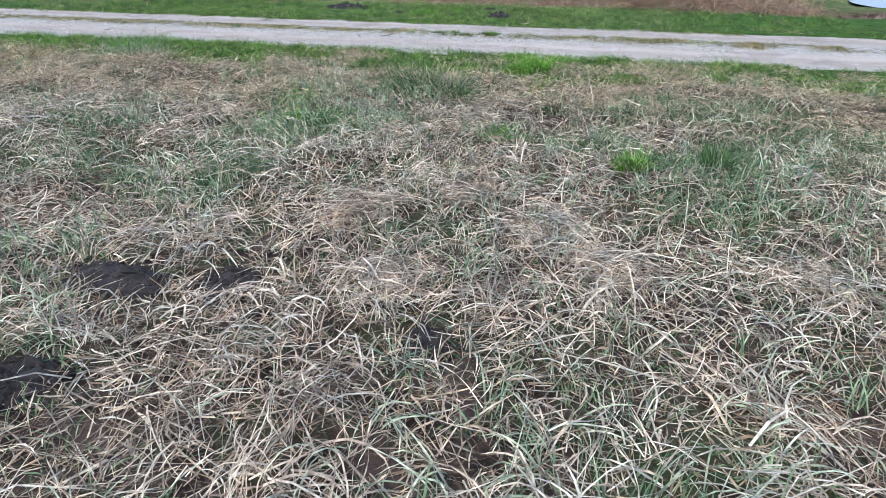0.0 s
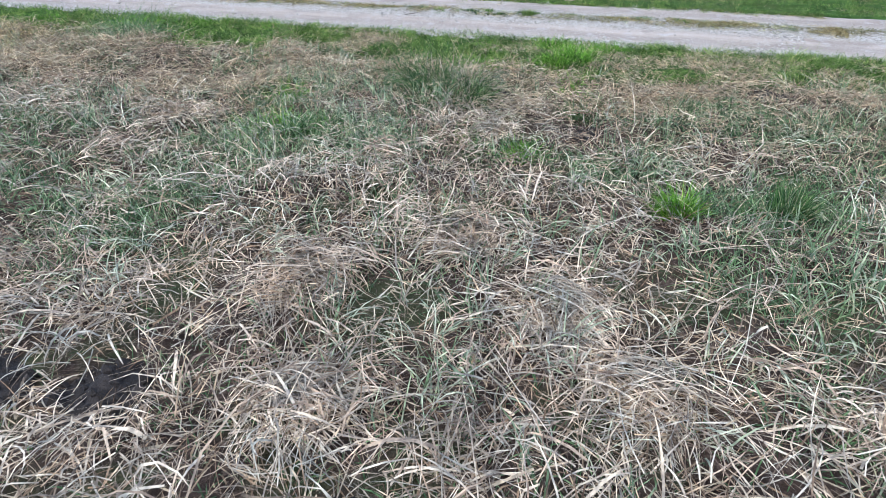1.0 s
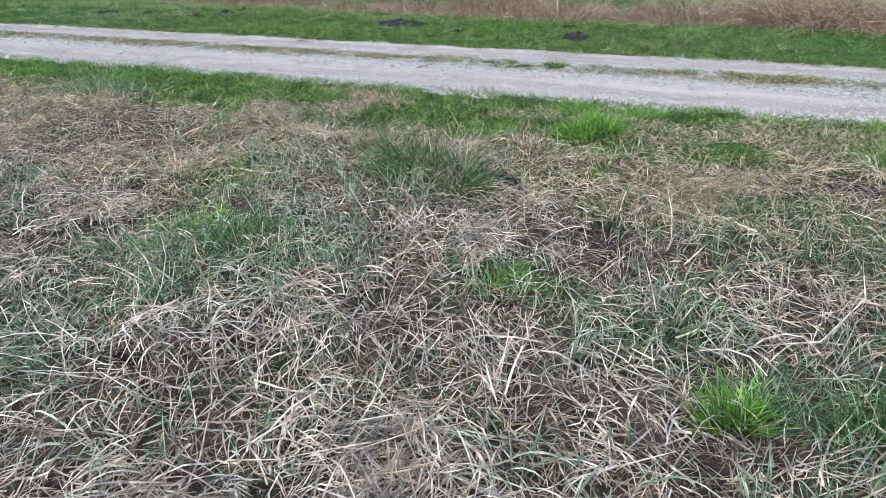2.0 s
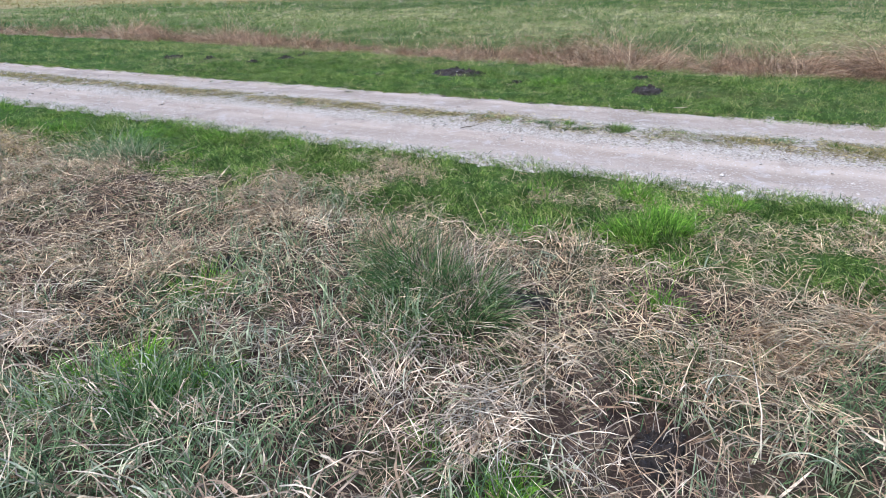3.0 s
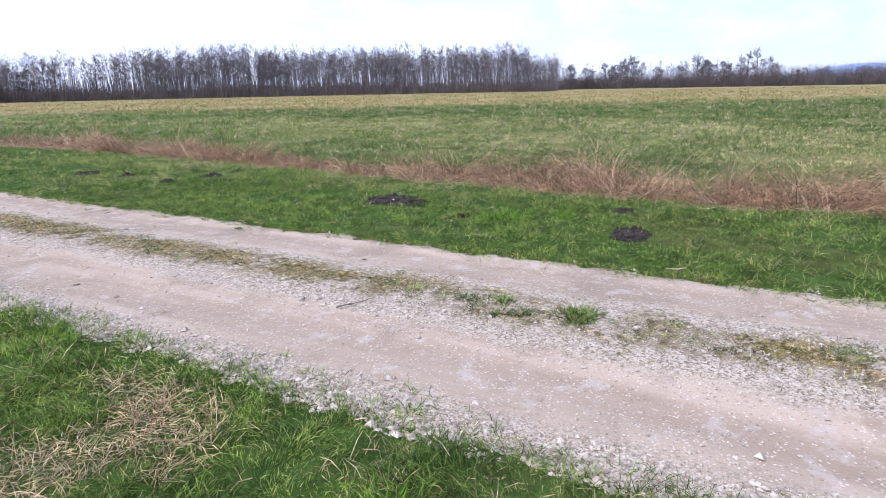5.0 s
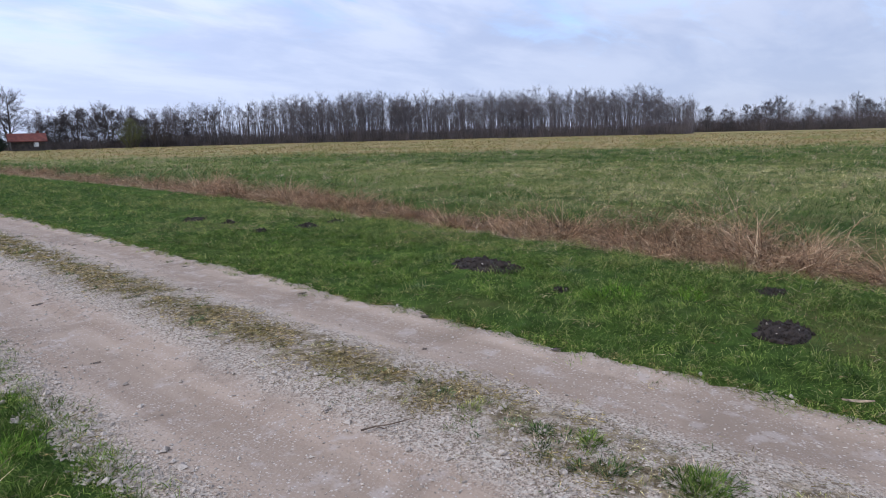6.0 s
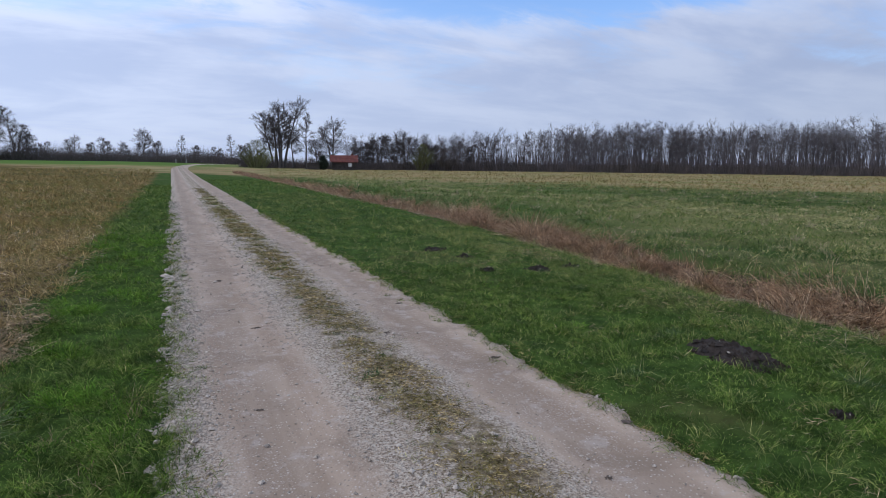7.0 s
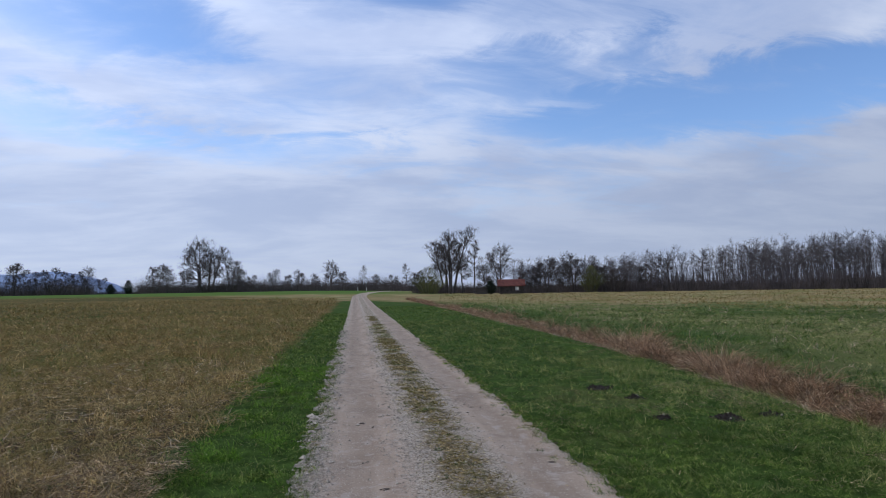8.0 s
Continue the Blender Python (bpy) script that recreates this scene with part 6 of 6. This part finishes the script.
for i, (b, dd, r, tall, mt, lb) in enumerate([(6.9, 160, 4.3, 6.6, LEAFY, "dense budding bush beside the track"), (21.9, 172, 3.2, 7.0, LEAFY, "budding yellowish willow bush at the wood's edge"), (24.0, 172, 4.5, 6.0, BRUSH, "brown leafless thicket at the wood's edge"), (12.7, 158, 1.3, 3.2, CONIFER, "dark evergreen bush beside the hut"),
                                             (-13.0, 252, 6.0, 6.5, BRUSH, "round brown thicket under bare trees"), (-11.0, 252, 6.0, 5.5, BRUSH, "round brown thicket under bare trees"), (-19.0, 250, 1.4, 4.6, CONIFER, "dark evergreen bush at the field's end"), (-20.3, 250, 1.6, 3.2, CONIFER, "dark evergreen bush at the field's end"), (-24.0, 250, 6.5, 5.0, BRUSH, "brown leafless thicket at the field's end")]):
    bx, by, bz = far_spot(b, dd)
    bush(bx, by, bz, r, tall, 220, mt, lb, 400 + i)


def box(V, F, lo, hi):
    k = len(V)
    V += [(x, y, z) for z in (lo[2], hi[2]) for y in (lo[1], hi[1]) for x in (lo[0], hi[0])]
    for a, b, c, d in ((0, 2, 3, 1), (4, 5, 7, 6), (0, 1, 5, 4), (2, 6, 7, 3), (0, 4, 6, 2), (1, 3, 7, 5)):
        F += [(k + a, k + b, k + c), (k + a, k + c, k + d)]


def boxes(name, material, parent, *spans, label=""):
    V, F = [], []
    for lo, hi in spans:
        box(V, F, lo, hi)
    return part(name, raw_mesh(name, np.array(V, float), np.array(F), material), parent, label)


def hut():
    x, y, z = far_spot(14.6, 162)
    ob = new("field_hut")
    ob.matrix_basis = pose(x, y, z - 0.1, 0, 0, -12)
    tagged(ob, "dark timber field hut with a red tiled roof", "hut")
    boxes("wall", BOARD, ob, ((-3.1, -2.0, 0), (3.1, -1.88, 2.25)))
    boxes("wall", BOARD, ob, ((-3.1, 1.88, 0), (3.1, 2.0, 2.25)))
    boxes("wall", BOARD, ob, ((-3.1, -1.88, 0), (-2.98, 1.88, 2.25)))
    boxes("wall", BOARD, ob, ((2.98, -1.88, 0), (3.1, 1.88, 2.25)))
    for s in range(-12, 13):
        boxes("batten", BOARD, ob, ((s * 0.25 - 0.025, -2.03, 0.05), (s * 0.25 + 0.025, -2.0, 2.2)))
    for side in (-1, 1):
        V, F = [], []
        a = [(-3.6, side * 2.6, 2.05), (3.6, side * 2.6, 2.05), (3.6, 0, 3.75), (-3.6, 0, 3.75)]
        for dz in (0, 0.14):
            V += [(p[0], p[1], p[2] + dz) for p in a]
        F = [(0, 1, 2), (0, 2, 3), (4, 6, 5), (4, 7, 6), (0, 4, 5), (0, 5, 1), (1, 5, 6), (1, 6, 2), (2, 6, 7), (2, 7, 3), (3, 7, 4), (3, 4, 0)]
        slope = part("roof", raw_mesh("roof", np.array(V, float), np.array(F), TILE), ob, "red clay tiles")
        for k in range(8):
            u = k / 8
            boxes("tile_course", TILE, slope, ((-3.6, min(side * 2.6 * (1 - u), side * 2.6 * (1 - u) - side * 0.12), 2.19 + 1.7 * u), (3.6, max(side * 2.6 * (1 - u), side * 2.6 * (1 - u) - side * 0.12), 2.24 + 1.7 * u)))
    for end in (-3.06, 3.06):
        V = [(end, -1.9, 2.2), (end, 1.9, 2.2), (end, 0, 3.65), (end + 0.06, -1.9, 2.2), (end + 0.06, 1.9, 2.2), (end + 0.06, 0, 3.65)]
        part("gable", raw_mesh("gable", np.array(V, float), np.array([(0, 1, 2), (3, 5, 4), (0, 3, 4), (0, 4, 1), (1, 4, 5), (1, 5, 2), (2, 5, 3), (2, 3, 0)]), BOARD), ob)
    boxes("chimney", TILE, ob, ((1.9, 0.1, 3.2), (2.4, 0.6, 4.35)))
    w = boxes("window", PAINT, ob, ((1.0, -2.07, 1.0), (1.9, -2.03, 1.9)), label="white painted shutter")
    boxes("pane", DARKPANE, w, ((1.12, -2.09, 1.1), (1.25, -2.07, 1.8)))
    boxes("door", BOARD, ob, ((-1.0, -2.08, 0.05), (0.0, -2.03, 2.0)), label="plank door")
    boxes("post", BOARD, ob, ((2.9, -2.55, 0), (3.02, -2.43, 2.1)))
    x, y, z = far_spot(11.8, 158)
    shed = new("garden_shed")
    shed.matrix_basis = pose(x, y, z - 0.1, 0, 0, -8)
    tagged(shed, "small dark wooden shed with a flat roof", "shed")
    boxes("wall", BOARD, shed, ((-1.6, -1.0, 0), (1.6, -0.9, 1.7)), ((-1.6, 0.9, 0), (1.6, 1.0, 1.5)), ((-1.6, -0.9, 0), (-1.5, 0.9, 1.5)), ((1.5, -0.9, 0), (1.6, 0.9, 1.5)))
    boxes("roof", BARK, shed, ((-1.8, -1.2, 1.7), (1.8, 1.2, 1.8)))
    boxes("door", BOARD, shed, ((0.7, -1.04, 0.1), (1.4, -1.0, 1.6)), label="plank door")


hut()


def marker_post(x, y):
    V, F = [], []
    tube(V, F, (0, 0, -0.2), (0, 0, 1.5), 0.09, 0.08, 8)
    tube(V, F, (0, 0, 1.5), (0, 0, 1.55), 0.08, 0.03, 8)
    ob = new("marker_post", plain_mesh("marker_post", V, F, PAINT))
    ob.location = (x, y, float(ground_z(x, y)))
    tagged(ob, "white marker post beside the far track", "post", "posts along the track")


for b, dd in ((0.3, 245), (1.1, 252)):
    px, py, _ = far_spot(b, dd)
    marker_post(px, py)


def ridge(b0, b1, dist, tall, seed):
    """A wooded hill far behind the fields, falling off at both ends."""
    bs = np.linspace(b0, b1, 60)
    u = np.linspace(0, 1, 60)
    crest = tall * np.clip(np.sin(np.pi * u), 0, 1) ** 0.6 * (0.75 + 0.3 * value_noise(bs, 0 * bs, 4.0, seed)) + 3 * value_noise(bs, 0 * bs, 0.5, seed + 1)
    rows = []
    for k, h in ((-600, 0.0), (-250, 0.55), (0, 1.0), (300, 0.6), (800, 0.0)):
        a = np.radians(bs)
        rows.append(np.stack([(dist + k) * np.sin(a), (dist + k) * np.cos(a), crest * h - (15 if h == 0 else 0)], -1))
    co = np.concatenate(rows)
    tri = []
    for r in range(4):
        for j in range(59):
            a = r * 60 + j
            tri += [(a, a + 1, a + 61), (a, a + 61, a + 60)]
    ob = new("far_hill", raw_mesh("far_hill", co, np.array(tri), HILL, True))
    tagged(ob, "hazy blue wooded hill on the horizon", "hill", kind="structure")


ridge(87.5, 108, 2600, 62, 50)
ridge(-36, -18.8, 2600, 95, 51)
